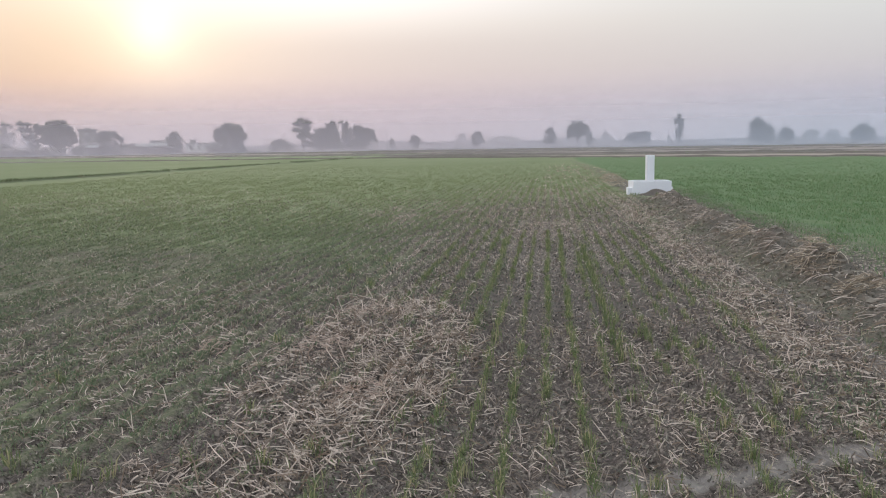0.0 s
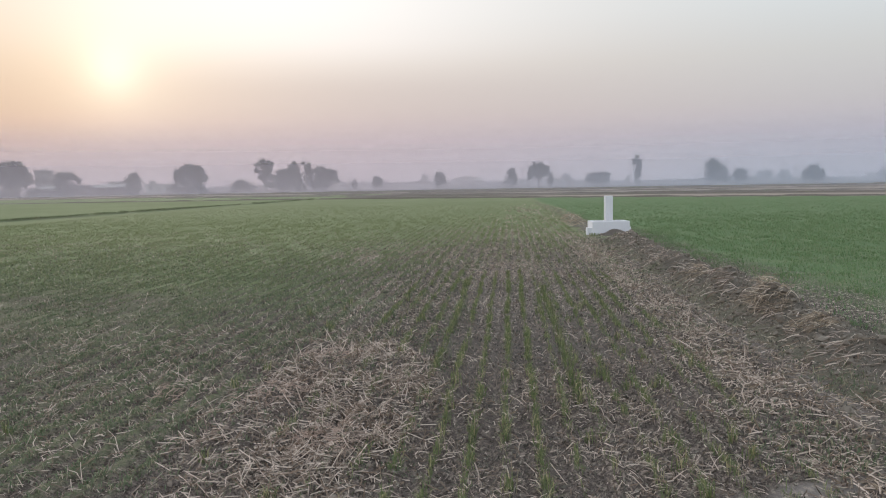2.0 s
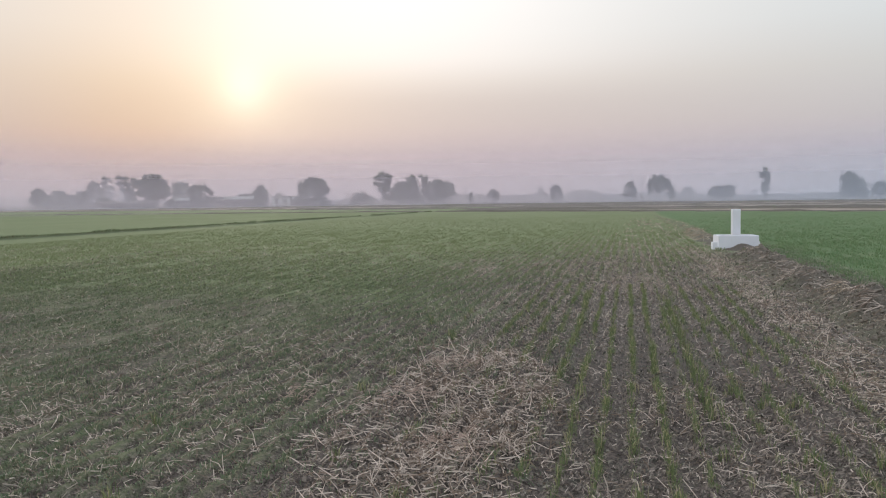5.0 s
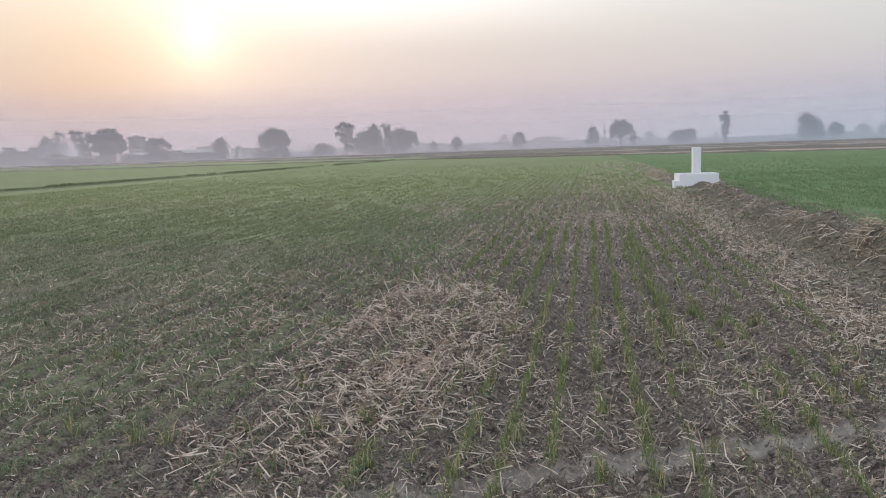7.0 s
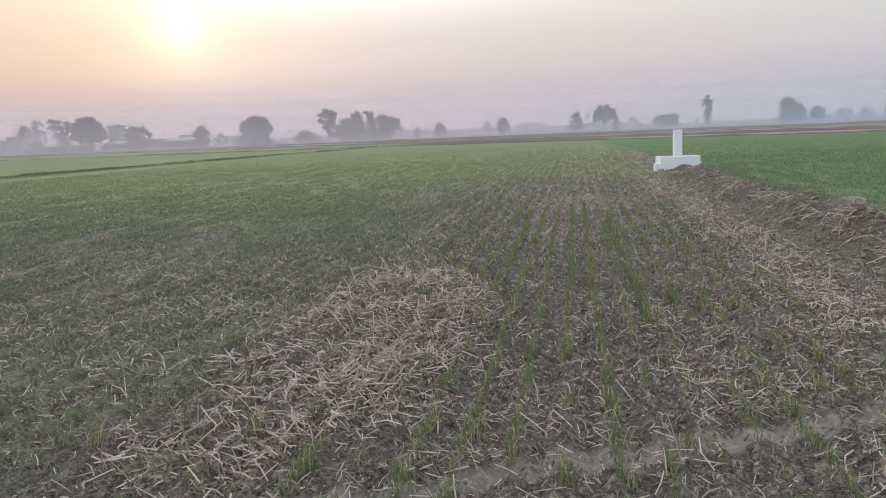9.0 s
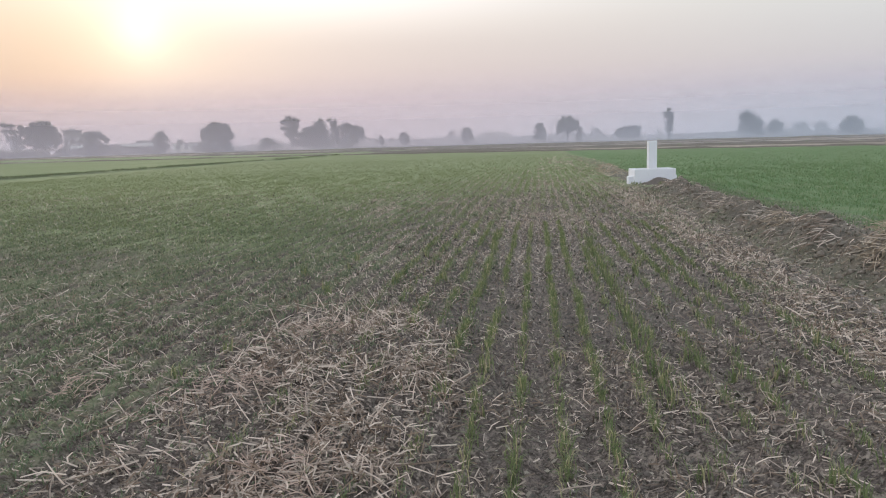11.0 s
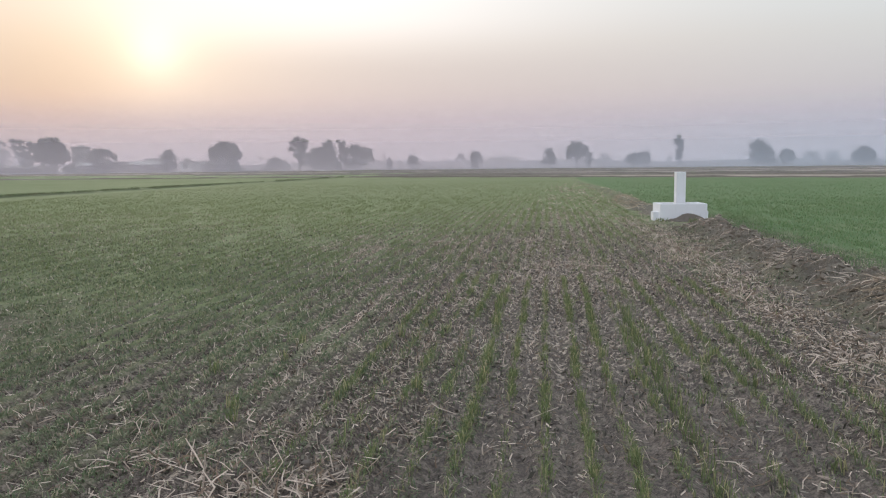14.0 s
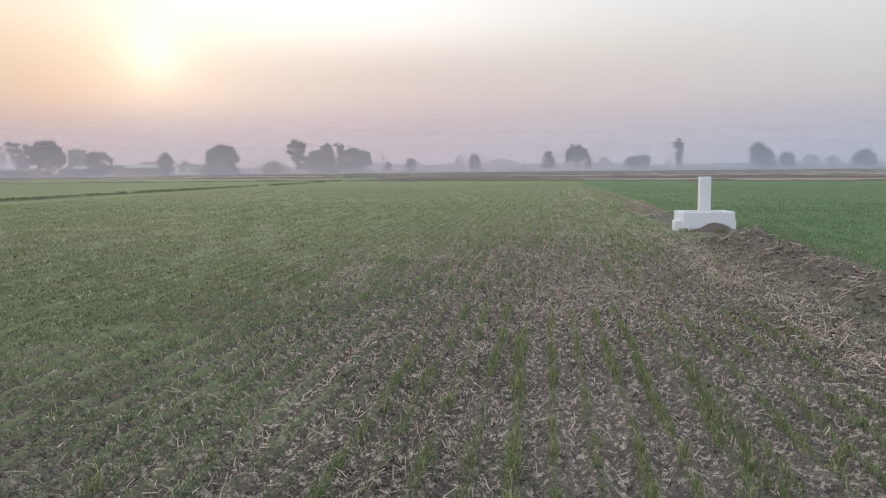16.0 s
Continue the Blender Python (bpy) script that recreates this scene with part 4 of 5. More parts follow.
wheat("wheat_crop", -25, 2.3, 34, 78, 16, WHEAT, 0.055, 0.018, "even stand of young wheat", 0.4, 0.09)
wheat("lush_wheat_crop", 3.25, 22, 9, 46, 95, LUSH, 0.085, 0.0105, "dense deep green young wheat", 0.4, 0.06, 1.0, 46)
wheat("lush_wheat_crop", 3.2, 34, 32, 78, 13, LUSH, 0.06, 0.018, "dense deep green young wheat", 0.4, 0.09)
bold = [(0.49 - 0.016 * (6.1 + 0.085 * k - 7.0) + 0.015 * math.sin(3 * k), 6.1 + 0.085 * k) for k in range(80) if (k * 37) % 11 > 3]
bold += [(-0.79 - 0.03 * (0.08 * k), 11.7 + 0.08 * k) for k in range(24) if (k * 29) % 7 > 2]
tufts("bold_wheat_row", bold, BRIGHT, 0.135, 0.0055, 20, "bright green row of taller wheat")
# single tufts of seedlings, from near to far
lone = [(-0.66, 3.46), (0.23, 3.52), (-0.01, 3.50), (-1.06, 3.49), (-2.20, 3.70), (-2.36, 3.69), (-2.78, 3.77), (-1.87, 3.95), (-1.48, 3.95), (0.50, 3.95)]
lone += [(-0.42, 3.95), (-1.27, 4.15), (-0.65, 4.15), (0.19, 4.13), (-0.02, 4.37), (0.19, 4.36), (1.02, 4.30), (0.97, 4.78), (-1.87, 4.73), (1.43, 4.97)]
lone += [(0.50, 5.29), (0.95, 5.23), (1.39, 5.27), (-3.44, 5.17), (-0.47, 5.92), (-0.49, 6.05), (-0.67, 6.17), (-0.26, 6.31), (-2.33, 6.54), (0.92, 6.67)]
lone += [(-0.49, 6.66), (1.13, 6.68), (-0.07, 6.87), (-2.21, 6.98), (0.70, 7.01), (1.56, 7.33), (-1.12, 7.86), (1.08, 8.09), (0.12, 8.16), (1.36, 8.27)]
lone += [(1.09, 8.76), (-2.13, 9.18), (-2.21, 9.36), (-0.72, 9.33), (-1.59, 9.67), (0.64, 9.74), (-1.14, 9.85), (-0.73, 10.03), (-2.64, 10.06), (0.28, 10.21)]
lone += [(1.06, 10.23), (-2.29, 10.53), (0.41, 10.72), (0.10, 10.73), (0.82, 10.75), (0.87, 10.89), (-2.31, 11.0), (-1.55, 11.38), (0.33, 11.57), (0.40, 11.62)]
for place in lone:
    tufts("wheat_tuft", [place], BRIGHT, 0.125, 0.006, 22, "bright green tuft of wheat seedlings on dry soil", "tufts among the rows")

cx, cy = scatter(-3.2, 2.9, 2.4, 10.5, 330, lambda a, b: 0.8 * (1 - 0.7 * patch(a, b)) * (0.2 + 1.2 * vn(a, b, 0.4, 75)))
clods("soil_crumbs", cx, cy, np.clip(rng.lognormal(-5.2, 0.5, len(cx)), 0.0025, 0.02), CLOD, "fine dry crumbs of brown soil")
cx, cy = scatter(-4, 2.9, 2.4, 13, 100, lambda a, b: 0.75 * (1 - 0.7 * patch(a, b)) * (1 - 0.6 * track(a, b)))
clods("soil_clods", cx, cy, np.clip(rng.lognormal(-5.0, 0.55, len(cx)), 0.003, 0.03), CLOD, "small dry crumbs of brown soil")
cx, cy = scatter(1.8, 4.0, 4, 23.4, 320, lambda a, b: np.exp(-0.8 * ((a - bund_axis(b)) / bund_half(b)) ** 2))
clods("bund_clods", cx, cy, np.clip(rng.lognormal(-4.2, 0.6, len(cx)), 0.008, 0.06), EARTHCLOD, "lumps of dry earth on the ridge")


def weeds(x0, x1, y0, y1, n, size, label):
    y = y0 + (y1 - y0) * rng.random(n) ** 1.7
    x = rng.uniform(x0, x1, n) + 4.4 * (y - 12) / 83
    keep = vn(x, y, 1.6, 95) > 0.12 + 0.25 * step(y, 45, 80)
    x, y = x[keep], y[keep]
    n = len(x)
    v, f = blades(x, y, np.full(n, 0.07), size * rng.uniform(0.4, 1.2, n) * (0.3 + 1.3 * vn(x, y, 1.1, 96)), size * 0.18 * rng.uniform(0.5, 1.2, n), rng.uniform(0, 6.3, n), rng.uniform(0.2, 1.0, n))
    tagged(new("bund_weeds", mesh_from("bund_weeds", v, f, WEED)), label, "weeds", kind="stuff")


weeds(-30.55, -29.85, 20, 100, 12000, 0.13, "low weeds along the far earth ridge")


# ---- whitewashed marker on the bund ----
def marker(cx, cy, turn):
    base = new("boundary_marker")
    base.matrix_world = pose(cx, cy, 0, 0, 0, turn)
    tagged(base, "whitewashed masonry boundary post on a hollow plinth", "marker")
    w, d, top, wall = 0.585, 0.40, 0.425, 0.09
    part("plinth_wall", slab(-w, w, -d, -d + wall, -0.25, top, 0.012), WHITE, base)
    part("plinth_wall", slab(-w, w, d - wall, d, -0.25, top, 0.012), WHITE, base)
    part("plinth_wall", slab(-w + 0.003, -w + wall, -d + wall - 0.02, d - wall + 0.02, -0.25, top - 0.003), WHITE, base)
    part("plinth_wall", slab(w - wall, w - 0.003, -d + wall - 0.02, d - wall + 0.02, -0.25, top - 0.003), WHITE, base)
    fill = bmesh.new()
    bmesh.ops.create_grid(fill, x_segments=20, y_segments=14, size=1)
    for v in fill.verts:
        v.co = Vector((v.co.x * (w - wall + 0.01), v.co.y * (d - wall + 0.01), top - 0.07 + 0.03 * noise.noise(v.co * 4)))
    part("earth_fill", fill, CLOD, base, "dry brown earth filling the plinth")
    part("footing_block", slab(-w - 0.13, -w + 0.05, -d + 0.20, -d + 0.46, -0.25, 0.22, 0.015), WHITE, base)
    part("footing_block", slab(w - 0.05, w + 0.06, -d + 0.10, -d + 0.36, -0.25, 0.24, 0.015), WHITE, base)
    part("post", slab(-0.118, 0.118, -0.118, 0.118, 0.2, 1.215, 0.014), WHITE, base)


marker(2.86, 25.78, 7)


def spoil(cx, cy):
    """Earth piled against the plinth."""
    n = 36
    u = np.linspace(-1, 1, n)
    U, V = np.meshgrid(u, u)
    X, Y = cx + U * 0.66, cy + V * 0.30
    z = 0.25 * np.exp(-3.0 * (U * U + V * V)) * (0.8 + 0.5 * vn(X, Y, 0.2, 97)) + 0.05 * (vn(X, Y, 0.1, 98) - 0.5) - 0.06 + 0.02
    ob = new("spoil_pile", mesh_from("spoil_pile", np.stack([X, Y, z], -1).reshape(-1, 3), grid_faces(n, n), CLOD, True))
    tagged(ob, "small pile of brown earth against the white plinth", "earth pile")


spoil(3.02, 25.22)
foot = [(2.22 + 0.045 * k + 0.02 * math.sin(9 * k), 25.0 + 0.05 * math.sin(5 * k)) for k in range(6)] + [(2.95 + 0.04 * k, 24.75 + 0.04 * math.sin(5 * k)) for k in range(6)]
tufts("foot_grass", foot, BRIGHT, 0.13, 0.010, 12, "yellow-green grass at the foot of the white plinth")


# ---- trees ----
def limb(bm, a, b, ra, rb, sides=7):
    a, b = Vector(a), Vector(b)
    q = (b - a).to_track_quat("Z", "Y")
    rings = []
    for k in range(4):
        t = k / 3
        c = a.lerp(b, t) + Vector((noise.noise(a * 3 + Vector((k, 0, 0))), noise.noise(b * 3 + Vector((0, k, 0))), 0)) * (b - a).length * 0.06 * (0 < k < 3)
        r = ra + (rb - ra) * t
        rings.append([bm.verts.new(c + q @ Vector((math.cos(2 * math.pi * i / sides) * r, math.sin(2 * math.pi * i / sides) * r, 0))) for i in range(sides)])
    for p, q2 in zip(rings, rings[1:]):
        for i in range(sides):
            bm.faces.new((p[i], p[(i + 1) % sides], q2[(i + 1) % sides], q2[i]))
    bm.faces.new(rings[-1])


def tree(x, y, height, width, shape, label, seed, leaves=2600, name="tree"):
    """shape: a habit, or the crown's main masses as (across / width, up / height, radius / width)."""
    r = np.random.default_rng(seed)
    base = new(name)
    face = math.degrees(math.atan2(-x, y))
    base.matrix_world = pose(x, y, 0, 0, 0, r.uniform(0, 360) if shape in ("round", "bush", "wide") else face)
    tagged(base, label, name if name != "tree" else "tree", group="trees across the fields")
    lobes = []
    if not isinstance(shape, str):
        width = width * 0.90
        foot = max(0.05, min(v - 1.6 * q * width / height for u, v, q in shape))
        for u, v, q in shape:
            for k in range(10):
                rad = q * width * (1.0 if k == 0 else r.uniform(0.28, 0.72))
                off = r.normal(0, 1, 3)
                off *= (0 if k == 0 else q * width * r.uniform(0.6, 1.45)) / np.linalg.norm(off)
                deep = r.uniform(-0.6, 0.6) * width * math.sqrt(max(0.05, 0.25 - u * u))
                lobes.append((u * width + off[0], deep + off[1], min(max(v * height + off[2] * 0.8, rad * 0.5), height - 0.7 * rad), rad))
    else:
        foot = {"round": 0.10, "open": 0.16, "wide": 0.06, "bush": 0.0, "lean": 0.08}[shape]
        for k in range({"round": 34, "open": 40, "wide": 38, "bush": 20, "lean": 34}[shape]):
            t = r.random() ** 0.8
            z = height * (foot + (0.96 - foot) * t)
            prof = {"round": math.sin(math.pi * min(0.95, 0.18 + 0.72 * t)), "open": 0.5 + 0.5 * math.sin(math.pi * (0.2 + 0.7 * t)), "wide": math.cos(0.4 * math.pi * t), "bush": math.cos(0.42 * math.pi * t), "lean": math.sin(math.pi * (0.28 + 0.62 * t))}[shape]
            size = width * {"round": 0.145, "open": 0.125, "wide": 0.115, "bush": 0.14, "lean": 0.14}[shape] * r.uniform(0.6, 1.35)
            a, d = r.uniform(0, 2 * math.pi), (width / 2 * prof - 0.6 * size) * math.sqrt(r.uniform(0.15, 1.0))
            z = max(min(z, height - size * 0.75), size * 0.55 + height * foot * 0.6)
            dx = (0.5 - t) * width * 0.25 if shape == "lean" else 0
            lobes.append((math.cos(a) * d + dx, math.sin(a) * d, z, size))
    lobes_n = len(lobes)
    # trunk and limbs
    bm = bmesh.new()
    fork = Vector((0.02 * width, 0, height * max(0.12, foot * 1.05)))
    girth = 0.028 * height + 0.06
    limb(bm, (0, 0, -0.2), fork, girth, girth * 0.72, 9)
    for k in range(0, lobes_n, 5 if isinstance(shape, str) else 10):
        lx, ly, lz, ls = lobes[k]
        limb(bm, fork, (lx * 0.85, ly * 0.85, max(lz - 0.3 * ls, fork.z + 0.2)), girth * 0.5, girth * 0.12)
    part("trunk", bm, BARK, base)
    # crown of small leaf sprays round the lobes
    per = int(1.6 * leaves) // lobes_n
    vs = []
    for lx, ly, lz, ls in lobes:
        p = r.normal(0, 1, (per, 3))
        p /= np.linalg.norm(p, axis=1)[:, None]
        rad = ls * (0.20 + 0.90 * r.random(per) ** 0.75 + 0.95 * r.random(per) ** 4)
        rad *= 0.8 + 0.45 * vn(p[:, 0] * 5 + lx, p[:, 1] * 5 + p[:, 2] * 7, 1.5, seed % 50)
        c = p * rad[:, None] * np.array([1, 1, 0.85]) + np.array([lx, ly, lz])
        s = 0.030 * width ** 0.5 * height ** 0.35 * r.uniform(0.6, 1.5, per) * 1.7
        a = r.normal(0, 1, (per, 3))
        a /= np.linalg.norm(a, axis=1)[:, None]
        b = np.cross(a, p + 0.3 * r.normal(0, 1, (per, 3)))
        b /= np.linalg.norm(b, axis=1)[:, None] + 1e-6
        vs.append(np.stack([c - a * s[:, None], c + b * s[:, None] * 0.55, c + a * s[:, None], c - b * s[:, None] * 0.55], 1))
    v = np.concatenate(vs).reshape(-1, 3)
    v[:, 2] = np.maximum(v[:, 2], 0.05)
    f = np.arange(len(v)).reshape(-1, 4)
    crown = new("crown", mesh_from("crown", v, f, LEAF))
    crown.parent = base


tree(-285, 330, 9.0, 9.0, "round", "small round hazy tree beside a pole", 101)
tree(-261, 340, 12.4, 9, "round", "pale hazy tree behind drifting smoke", 102)
tree(-253.8, 340, 15.1, 7, "open", "thin open tree in the haze", 103, 1500)
tree(-213.8, 300, 13.8, 9.0, ((-0.35, 0.9, 0.12), (-0.15, 0.88, 0.12), (0.3, 0.85, 0.12), (-0.3, 0.72, 0.14), (0.0, 0.7, 0.12), (0.35, 0.68, 0.13), (-0.15, 0.52, 0.15), (0.2, 0.5, 0.17), (0.1, 0.35, 0.18), (0.25, 0.2, 0.18), (-0.05, 0.2, 0.15)), "tall open-crowned tree near the farmhouses", 104, 3600)
tree(-181.4, 270, 12.2, 12.6, ((-0.4, 0.45, 0.1), (-0.38, 0.7, 0.12), (-0.2, 0.85, 0.12), (0.02, 0.92, 0.1), (0.15, 0.85, 0.12), (0.3, 0.75, 0.12), (0.4, 0.6, 0.1), (0.45, 0.4, 0.08), (-0.15, 0.6, 0.17), (0.15, 0.55, 0.17), (-0.25, 0.38, 0.14), (0.05, 0.35, 0.16), (0.3, 0.35, 0.13)), "large spreading dark tree beside a farmhouse", 105, 5200)
tree(-157.7, 265, 8.0, 9.6, ((-0.3, 0.85, 0.12), (-0.1, 0.88, 0.13), (0.1, 0.88, 0.12), (0.3, 0.78, 0.12), (0.42, 0.62, 0.08), (-0.38, 0.6, 0.12), (0, 0.6, 0.2), (-0.25, 0.35, 0.16), (0.2, 0.35, 0.18), (0.35, 0.35, 0.12), (0, 0.18, 0.15)), "bushy dark tree against a farmhouse", 106, 4000)
tree(-135.8, 270, 7.3, 6.8, "round", "small round dark tree beside a long shed", 107)
tree(-119.3, 280, 10.3, 12.4, ((-0.38, 0.5, 0.12), (-0.3, 0.68, 0.14), (-0.15, 0.82, 0.14), (0.05, 0.86, 0.14), (0.24, 0.82, 0.13), (0.37, 0.68, 0.11), (0.4, 0.5, 0.09), (-0.27, 0.38, 0.12), (-0.05, 0.6, 0.18), (0.15, 0.55, 0.17), (0.24, 0.36, 0.13), (0.30, 0.17, 0.09), (0.08, 0.2, 0.07)), "broad mushroom-shaped dark tree", 108, 5600)
tree(-112.8, 275, 3.2, 4.4, "bush", "low bush under a broad tree", 109, 900, "bush")
tree(-107.2, 300, 4.2, 11.7, "bush", "wide low bush in the haze", 110, 1800, "bush")
tree(-107.2, 328, 13.7, 8.2, ((-0.12, 0.90, 0.15), (0.2, 0.86, 0.14), (0.38, 0.80, 0.12), (-0.32, 0.78, 0.15), (-0.36, 0.62, 0.14), (0.05, 0.74, 0.18), (0.30, 0.66, 0.15), (-0.08, 0.58, 0.17), (0.18, 0.50, 0.16), (-0.22, 0.44, 0.13), (0.05, 0.38, 0.16), (0.15, 0.22, 0.16)), "tall tree with open clumped crown", 111, 2600)
tree(-99.5, 332, 12.4, 15.0, ((0.28, 0.9, 0.08), (0.25, 0.75, 0.13), (0.38, 0.6, 0.11), (0.1, 0.62, 0.14), (-0.1, 0.6, 0.12), (-0.25, 0.42, 0.12), (-0.4, 0.25, 0.09), (0.0, 0.35, 0.18), (0.25, 0.4, 0.17), (0.35, 0.22, 0.12), (-0.15, 0.2, 0.13), (0.1, 0.15, 0.13)), "full dark tree in a grove", 112, 5200)
tree(-91.6, 336, 12.8, 4.4, ((-0.25, 0.9, 0.2), (0.3, 0.88, 0.2), (0.0, 0.75, 0.14), (-0.1, 0.6, 0.11), (-0.15, 0.45, 0.1)), "thin tall tree in a grove", 113, 1100)
tree(-82.3, 325, 10.9, 14.6, ((-0.42, 0.88, 0.06), (-0.38, 0.7, 0.1), (0.0, 0.78, 0.09), (-0.15, 0.65, 0.13), (0.15, 0.65, 0.13), (0.32, 0.68, 0.12), (0.42, 0.5, 0.09), (-0.3, 0.4, 0.15), (0, 0.4, 0.17), (0.3, 0.35, 0.15), (-0.2, 0.18, 0.13), (0.15, 0.18, 0.13)), "wide dark tree at the edge of a grove", 114, 5000)
tree(-73.3, 350, 4.4, 3.2, "round", "small tree beside a pole", 115, 900)
tree(-64.8, 360, 5.7, 6.2, "round", "small round tree in the haze", 116, 1600)
tree(-57.6, 480, 7.8, 10, "wide", "faint hazy tree far across the fields", 117, 1600)
tree(-37.1, 370, 7.3, 6.2, "round", "squarish tree in the haze", 118, 1800)
tree(-3.6, 360, 8.2, 6.8, ((-0.05, 0.9, 0.13), (0.1, 0.87, 0.14), (-0.1, 0.75, 0.16), (0.12, 0.65, 0.17), (-0.2, 0.5, 0.16), (0.2, 0.45, 0.17), (-0.3, 0.25, 0.15), (0.05, 0.25, 0.19), (0.3, 0.2, 0.14)), "upright hazy tree beside a pole", 119, 2600)
tree(8.1, 350, 10.6, 10.8, ((-0.05, 0.85, 0.13), (0.15, 0.88, 0.12), (0.32, 0.75, 0.12), (-0.25, 0.75, 0.13), (-0.36, 0.58, 0.12), (0.38, 0.55, 0.11), (0.05, 0.62, 0.18), (-0.15, 0.5, 0.15), (0.22, 0.5, 0.14), (-0.32, 0.38, 0.09), (0.05, 0.42, 0.1)), "dark round tree on a bare trunk", 120, 4200)
tree(14.5, 380, 6.5, 5, "round", "small tree in the haze", 121, 900)
tree(29.9, 520, 7.1, 10.5, "wide", "faint hazy trees far off", 122, 1400)
tree(38.6, 400, 6.6, 14.0, ((-0.38, 0.45, 0.1), (-0.25, 0.6, 0.11), (-0.1, 0.7, 0.1), (0.1, 0.72, 0.1), (0.25, 0.8, 0.1), (0.38, 0.75, 0.09), (0.3, 0.5, 0.12), (0, 0.45, 0.13), (-0.25, 0.35, 0.11), (-0.1, 0.2, 0.1), (0.25, 0.25, 0.1)), "low wide tree in the haze", 123, 3600)
tree(60.6, 420, 15.3, 5.6, ((0, 0.93, 0.13), (-0.15, 0.82, 0.2), (0.2, 0.8, 0.18), (0.0, 0.68, 0.25), (0.25, 0.62, 0.18), (-0.3, 0.7, 0.15), (0.1, 0.5, 0.24), (-0.1, 0.42, 0.2), (0.15, 0.32, 0.24), (0.1, 0.2, 0.2), (0.2, 0.1, 0.15)), "tall narrow poplar-like tree", 124, 3000)
tree(69.3, 520, 5.3, 4.2, "round", "faint hazy tree far off", 125, 700)
tree(95.6, 400, 11.6, 11.8, "lean", "tall full bluish tree in the haze", 126, 4000)
tree(107.1, 400, 6.7, 7.8, "round", "rounded bluish tree in the haze", 127, 2600)
tree(154.1, 520, 6.9, 13, "wide", "faint wide tree in the haze", 128, 1800)
tree(153.9, 480, 6.2, 11.3, "wide", "wide tree in the haze", 129, 2200)
tree(148.1, 420, 7.9, 11.6, "round", "bluish rounded tree in the haze", 130, 3000)
tree(200.8, 480, 4.0, 5.3, "round", "small tree faint in the haze", 131, 700)
tree(190.8, 440, 5.7, 7.4, "round", "small tree in the haze", 132, 1400)


tree(-197, 262, 3.6, 9, "bush", "dusty bush beside a cattle shed", 133, 1500, "bush")
tree(-166, 258, 3.0, 6, "bush", "dusty bush before a farmhouse", 134, 1200, "bush")
tree(-147, 282, 2.6, 7, "bush", "low bush along a farm wall", 135, 1200, "bush")
tree(-128, 286, 3.4, 6, "bush", "low bush beside a pale house", 136, 1200, "bush")
tree(-90, 322, 3.0, 9, "bush", "dusty bush at the foot of a grove", 137, 1400, "bush")


def far_woods(y, height, n, seed, label):
    r = np.random.default_rng(seed)
    x = r.uniform(-700, 560, n)
    h = height * (0.25 + 1.1 * vn(x, x * 0, 26, seed) * vn(x, x * 0, 90, seed + 1) * 1.5) * (0.35 + 0.65 * step(x, 60, -20))
    z = r.random(n) * h
    yy = y + r.uniform(-14, 14, n)
    a = r.uniform(0, 6.3, n)
    s = r.uniform(0.6, 1.5, n)
    c, d, up = np.stack([x, yy, z], -1), np.stack([np.cos(a), np.sin(a) * 0.5, r.uniform(-0.5, 0.5, n)], -1), np.stack([r.uniform(-0.5, 0.5, n), 0 * a, np.ones(n)], -1)
    v = np.stack([c - d * s[:, None], c - up * s[:, None] * 0.7, c + d * s[:, None], c + up * s[:, None] * 0.7], 1).reshape(-1, 3)
    v[:, 2] = np.maximum(v[:, 2], 0)
    tagged(new("far_woods", mesh_from("far_woods", v, np.arange(4 * n).reshape(-1, 4), LEAF)), label, "trees", kind="stuff")


far_woods(545, 7.0, 18000, 141, "faint line of distant trees in the smoke")


# ---- farm buildings ----
def window(parent, x, y, z, w, h):
    f = bmesh.new()
    for a in ((x - w / 2 - 0.08, x - w / 2, z, z + h), (x + w / 2, x + w / 2 + 0.08, z, z + h), (x - w / 2 - 0.08, x + w / 2 + 0.08, z + h, z + h + 0.08), (x - w / 2 - 0.08, x + w / 2 + 0.08, z - 0.08, z)):
        box(f, a[0], a[1], y - 0.06, y + 0.10, a[2], a[3])
    win = part("window", f, CONCRETE, parent)
    part("pane", slab(x - w / 2, x + w / 2, y + 0.01, y + 0.05, z, z + h), GLASS, win)


def building(name, x, y, turn, label):
    b = new(name)
    b.matrix_world = pose(x, y, 0, 0, 0, turn)
    return tagged(b, label, "house" if "house" in name else "shed", group="farm buildings beyond the fields")


b = building("farmhouse", -267, 330, 39, "flat-roofed hazy farmhouse with two roof rooms")
part("wall", slab(-12.5, 12.5, -4, 4, -0.2, 5.8), PLASTER, b)
part("roof", slab(-12.8, 12.8, -4.3, 4.3, 5.803, 6.1), CONCRETE, b)
part("roof_room", slab(-7.4, -2.0, -3, 3, 6.103, 8.0, 0.05), PLASTER, b)
part("roof_room", slab(2.8, 8.2, -3, 3, 6.103, 7.8, 0.05), PLASTER, b)
for k in range(4):
    window(b, -9 + 6 * k, -4.05, 1.4, 1.2, 1.5)

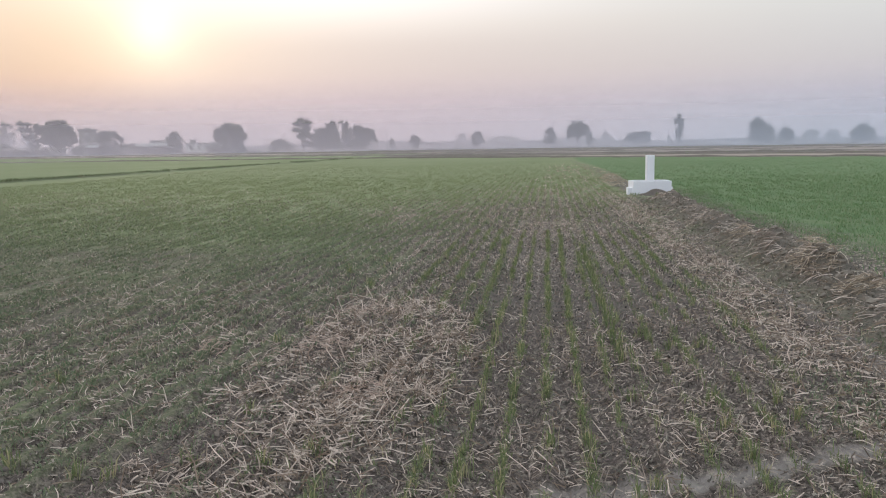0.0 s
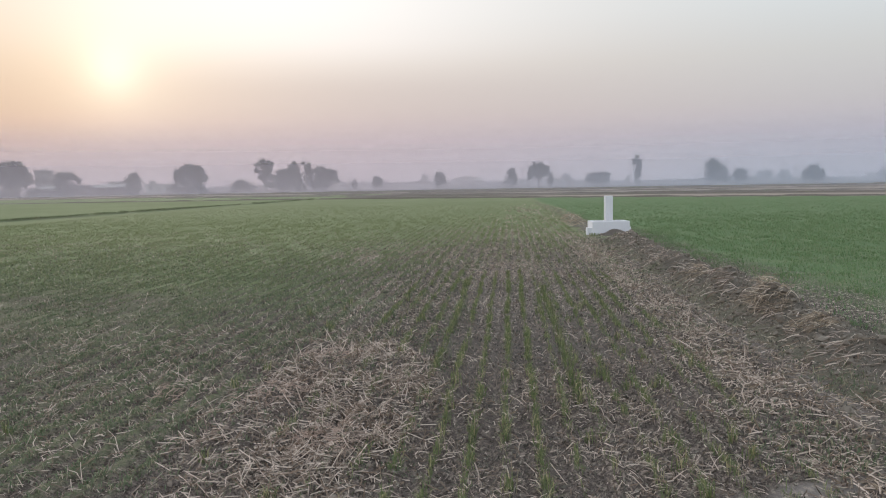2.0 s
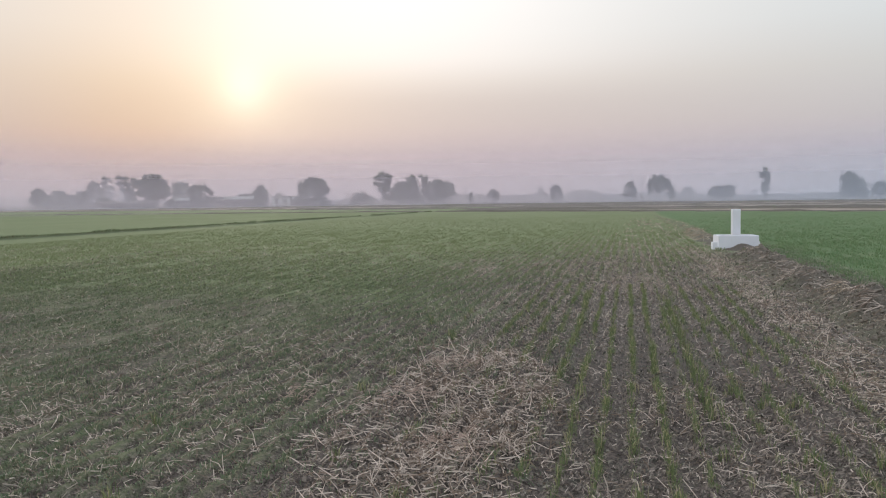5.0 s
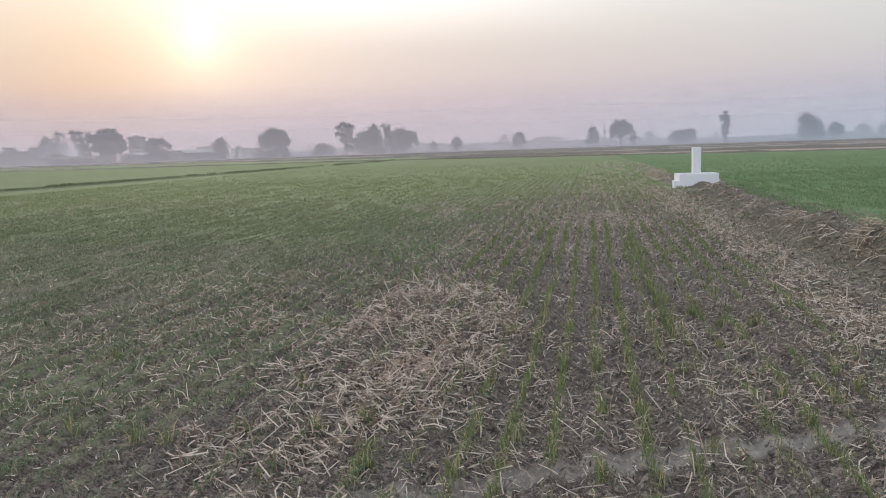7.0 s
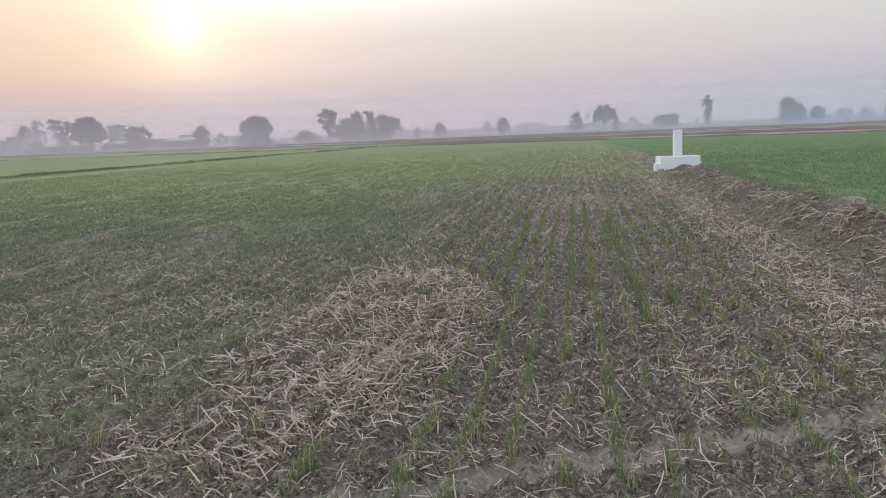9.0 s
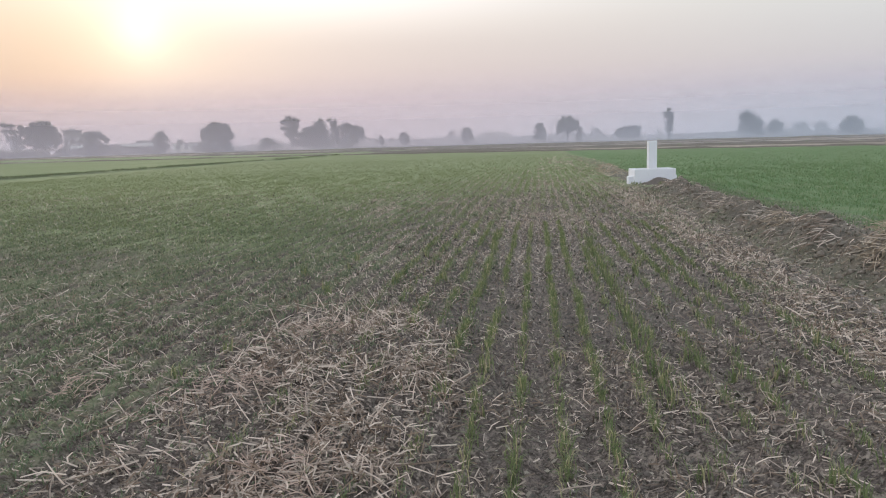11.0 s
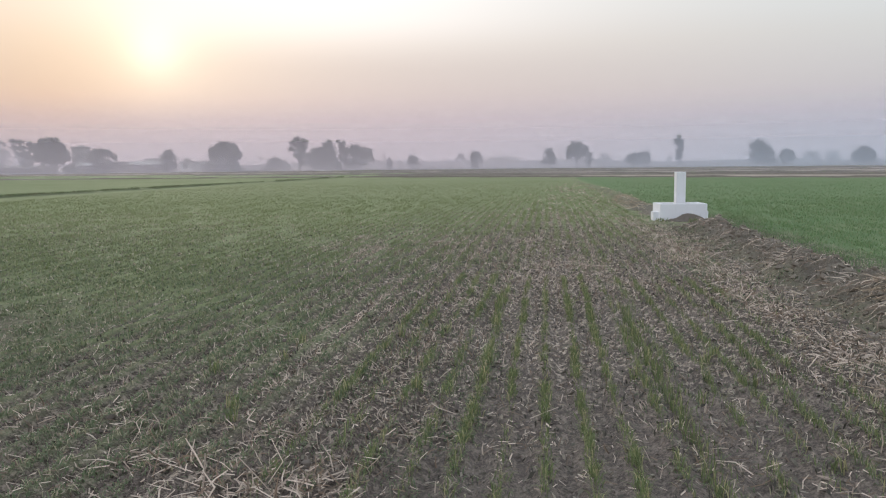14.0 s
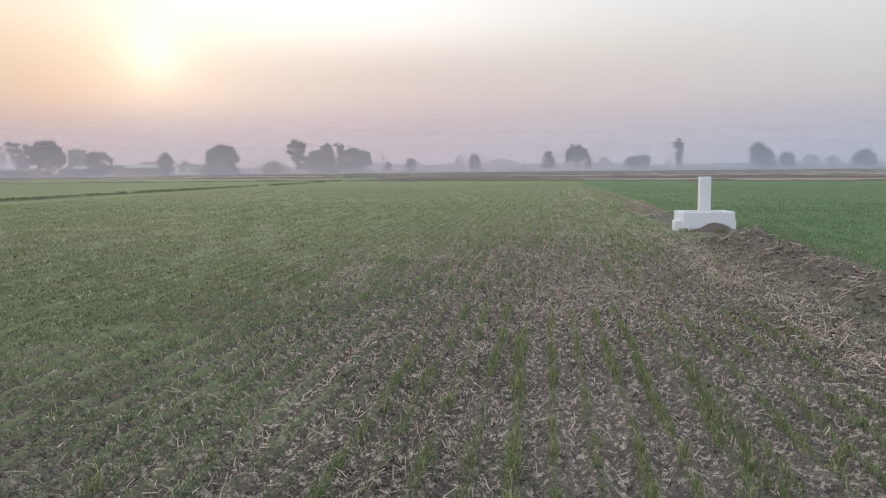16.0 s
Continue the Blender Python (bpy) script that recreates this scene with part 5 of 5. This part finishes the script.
b = building("farmhouse", -175, 280, 32, "two-storey brick farmhouse with a square stair tower")
part("tower", slab(-3.6, 2.6, -3, 3, -0.2, 8.9, 0.04), PLASTER, b)
part("tower_cornice", slab(-4.0, 3.0, -3.4, 3.4, 8.903, 9.3, 0.04), CONCRETE, b)
part("tower_cap", slab(-1.6, 0.6, -1.2, 1.2, 9.303, 9.9, 0.05), CONCRETE, b)
part("wing", slab(2.603, 7.4, -2.6, 3, -0.2, 5.5, 0.04), BRICKWALL, b)
part("wing_roof", slab(2.603, 7.8, -3.0, 3.2, 5.503, 5.9, 0.04), CONCRETE, b)
for k in range(3):
    part("pillar", slab(2.9 + 1.6 * k, 3.25 + 1.6 * k, -3.6, -3.25, -0.2, 3.6, 0.03), PALE, b)
part("porch_roof", slab(2.4, 7.0, -3.9, -2.603, 3.603, 3.85, 0.03), PALE, b)
part("porch_wall", slab(-3.7, 2.2, -3.4, -3.003, -0.2, 3.0, 0.03), PALE, b, "pale plastered lower wall")
window(b, -0.6, -3.05, 5.0, 1.3, 1.6)
window(b, 4.8, -2.65, 3.95, 1.2, 1.1)
window(b, -1.6, -3.45, 0.9, 1.2, 1.4)

b = building("shed", -184, 260, 34, "long low brick cattle shed under a broad tree")
part("wall", slab(-11, 10, -2.2, 2.2, -0.2, 1.9), BRICKWALL, b)
roof = slab(-11.5, 10.5, -2.8, 2.8, 1.903, 2.1)
for v in roof.verts:
    v.co.z += 0.18 * v.co.y
part("roof", roof, WOOD, b)

b = building("shed", -158.5, 290, 28, "long low brick building with a flat roof")
part("wall", slab(-12, 12, -2.5, 2.5, -0.2, 3.5), BRICKWALL, b)
part("roof", slab(-12.4, 12.4, -2.9, 2.9, 3.503, 3.75), CONCRETE, b)
part("roof_shed", slab(2, 9, -1.5, 2, 3.753, 4.9, 0.05), PLASTER, b)
for k in range(5):
    window(b, -9.5 + 4.6 * k, -2.55, 1.3, 1.0, 1.2)

b = building("farmhouse", -139, 300, 25, "small pale plastered house with dark windows")
part("wall", slab(-6.6, 6.6, -2.6, 2.6, -0.2, 3.4), PALE, b)
part("roof", slab(-7, 7, -3, 3, 3.403, 3.7), CONCRETE, b)
part("parapet_block", slab(-5, -2.6, -2, 0, 3.703, 4.9, 0.05), PLASTER, b)
for k in range(4):
    window(b, -4.6 + 3.0 * k, -2.65, 1.0, 1.1, 1.5)


def lean_to(x, y, turn, length, low, high, label):
    """A long open shed under a sloping sheet roof on posts."""
    b = building("shed", x, y, turn, label)
    part("back_wall", slab(-length / 2, length / 2, 1.8, 2.05, -0.2, high - 0.15), BRICKWALL, b)
    roof = slab(-length / 2 - 0.4, length / 2 + 0.4, -2.4, 2.4, low, low + 0.12)
    for v in roof.verts:
        v.co.z += (high - low) * (v.co.y + 2.4) / 4.8
    part("roof", roof, CONCRETE, b, "dull grey sheet roof")
    n = int(length / 3)
    for k in range(n + 1):
        px = -length / 2 + 0.3 + k * (length - 0.6) / n
        part("post", slab(px - 0.12, px + 0.12, -2.1, -1.86, -0.2, low + 0.08), CONCRETE, b)


lean_to(-164, 272, 31, 12, 2.3, 3.3, "long cattle shed with a sloping grey sheet roof")
lean_to(-146, 276, 27, 14, 2.5, 3.6, "open shed with a sloping sheet roof on posts")
lean_to(-128, 292, 24, 9, 2.2, 3.0, "low open shed beside a pale house")


def stack(x, y, rx, ry, h):
    bm = bmesh.new()
    bmesh.ops.create_uvsphere(bm, u_segments=40, v_segments=20, radius=1)
    for v in bm.verts:
        c = v.co.copy()
        k = 1 + 0.10 * noise.noise(c * 3.5) + 0.05 * noise.noise(c * 9)
        v.co = Vector((c.x * rx * k, c.y * ry * k, max(c.z, -0.1) ** 1 * h * k))
    ob = part("straw_stack", bm, THATCH)
    ob.matrix_world = pose(x, y, 0)
    tagged(ob, "large rounded straw stack fading into the haze", "straw stack")


stack(-31, 470, 11.5, 6, 6.2)


def utility_pole(x, y, h, arm=True):
    b = new("utility_pole")
    b.matrix_world = pose(x, y, 0, 0, 0, 20)
    tagged(b, "thin upright utility pole in the fields", "utility pole", group="poles across the fields")
    bm = bmesh.new()
    limb(bm, (0, 0, -0.3), (0, 0, h), 0.20, 0.14, 8)
    part("shaft", bm, CONCRETE, b)
    if arm:
        part("crossarm", slab(-0.8, 0.8, -0.06, 0.06, h - 0.75, h - 0.6), WOOD, b)


utility_pole(-277.5, 330, 8.2)
utility_pole(-113.6, 300, 5.2)
utility_pole(-73.4, 340, 6.9)
utility_pole(1.4, 350, 8.6, False)
utility_pole(155.0, 425, 5.5, False)
utility_pole(-148.0, 288, 6.2)


# ---- smoke haze over the fields, built from tinted see-through sheets ----
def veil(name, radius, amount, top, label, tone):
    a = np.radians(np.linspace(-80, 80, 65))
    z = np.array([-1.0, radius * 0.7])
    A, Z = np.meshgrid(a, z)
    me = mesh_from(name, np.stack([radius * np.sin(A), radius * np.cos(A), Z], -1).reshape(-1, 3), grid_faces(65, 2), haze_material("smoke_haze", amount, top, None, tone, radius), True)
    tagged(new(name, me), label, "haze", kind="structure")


# added shells imitate distance haze; hand-set tints pale whatever lies behind them
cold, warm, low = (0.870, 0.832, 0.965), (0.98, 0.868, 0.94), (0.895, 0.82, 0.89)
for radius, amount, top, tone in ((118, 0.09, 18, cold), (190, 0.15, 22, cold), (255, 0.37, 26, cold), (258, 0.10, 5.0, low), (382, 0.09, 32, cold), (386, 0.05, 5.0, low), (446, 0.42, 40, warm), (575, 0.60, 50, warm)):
    veil("backdrop_haze", radius, amount, top, "see-through shell standing in for evening haze over the far fields", tone)


def plume(x0, y0, x1, y1, top):
    u, w = np.linspace(0, 1, 25), np.linspace(0, 1, 9)
    U, W = np.meshgrid(u, w)
    me = mesh_from("smoke_drift", np.stack([x0 + (x1 - x0) * U, y0 + (y1 - y0) * U + 3 * np.sin(5 * U), W * top], -1).reshape(-1, 3), grid_faces(25, 9), haze_material("drifting_smoke", 0.92, top * 1.25, 0.06), True)
    attribute(me, "soft", np.sin(np.pi * U) ** 0.8 * (1 - W ** 2))
    tagged(new("smoke_drift", me), "pale smoke drifting low before the trees", "smoke", kind="stuff")


plume(-234, 298, -199, 289, 16)
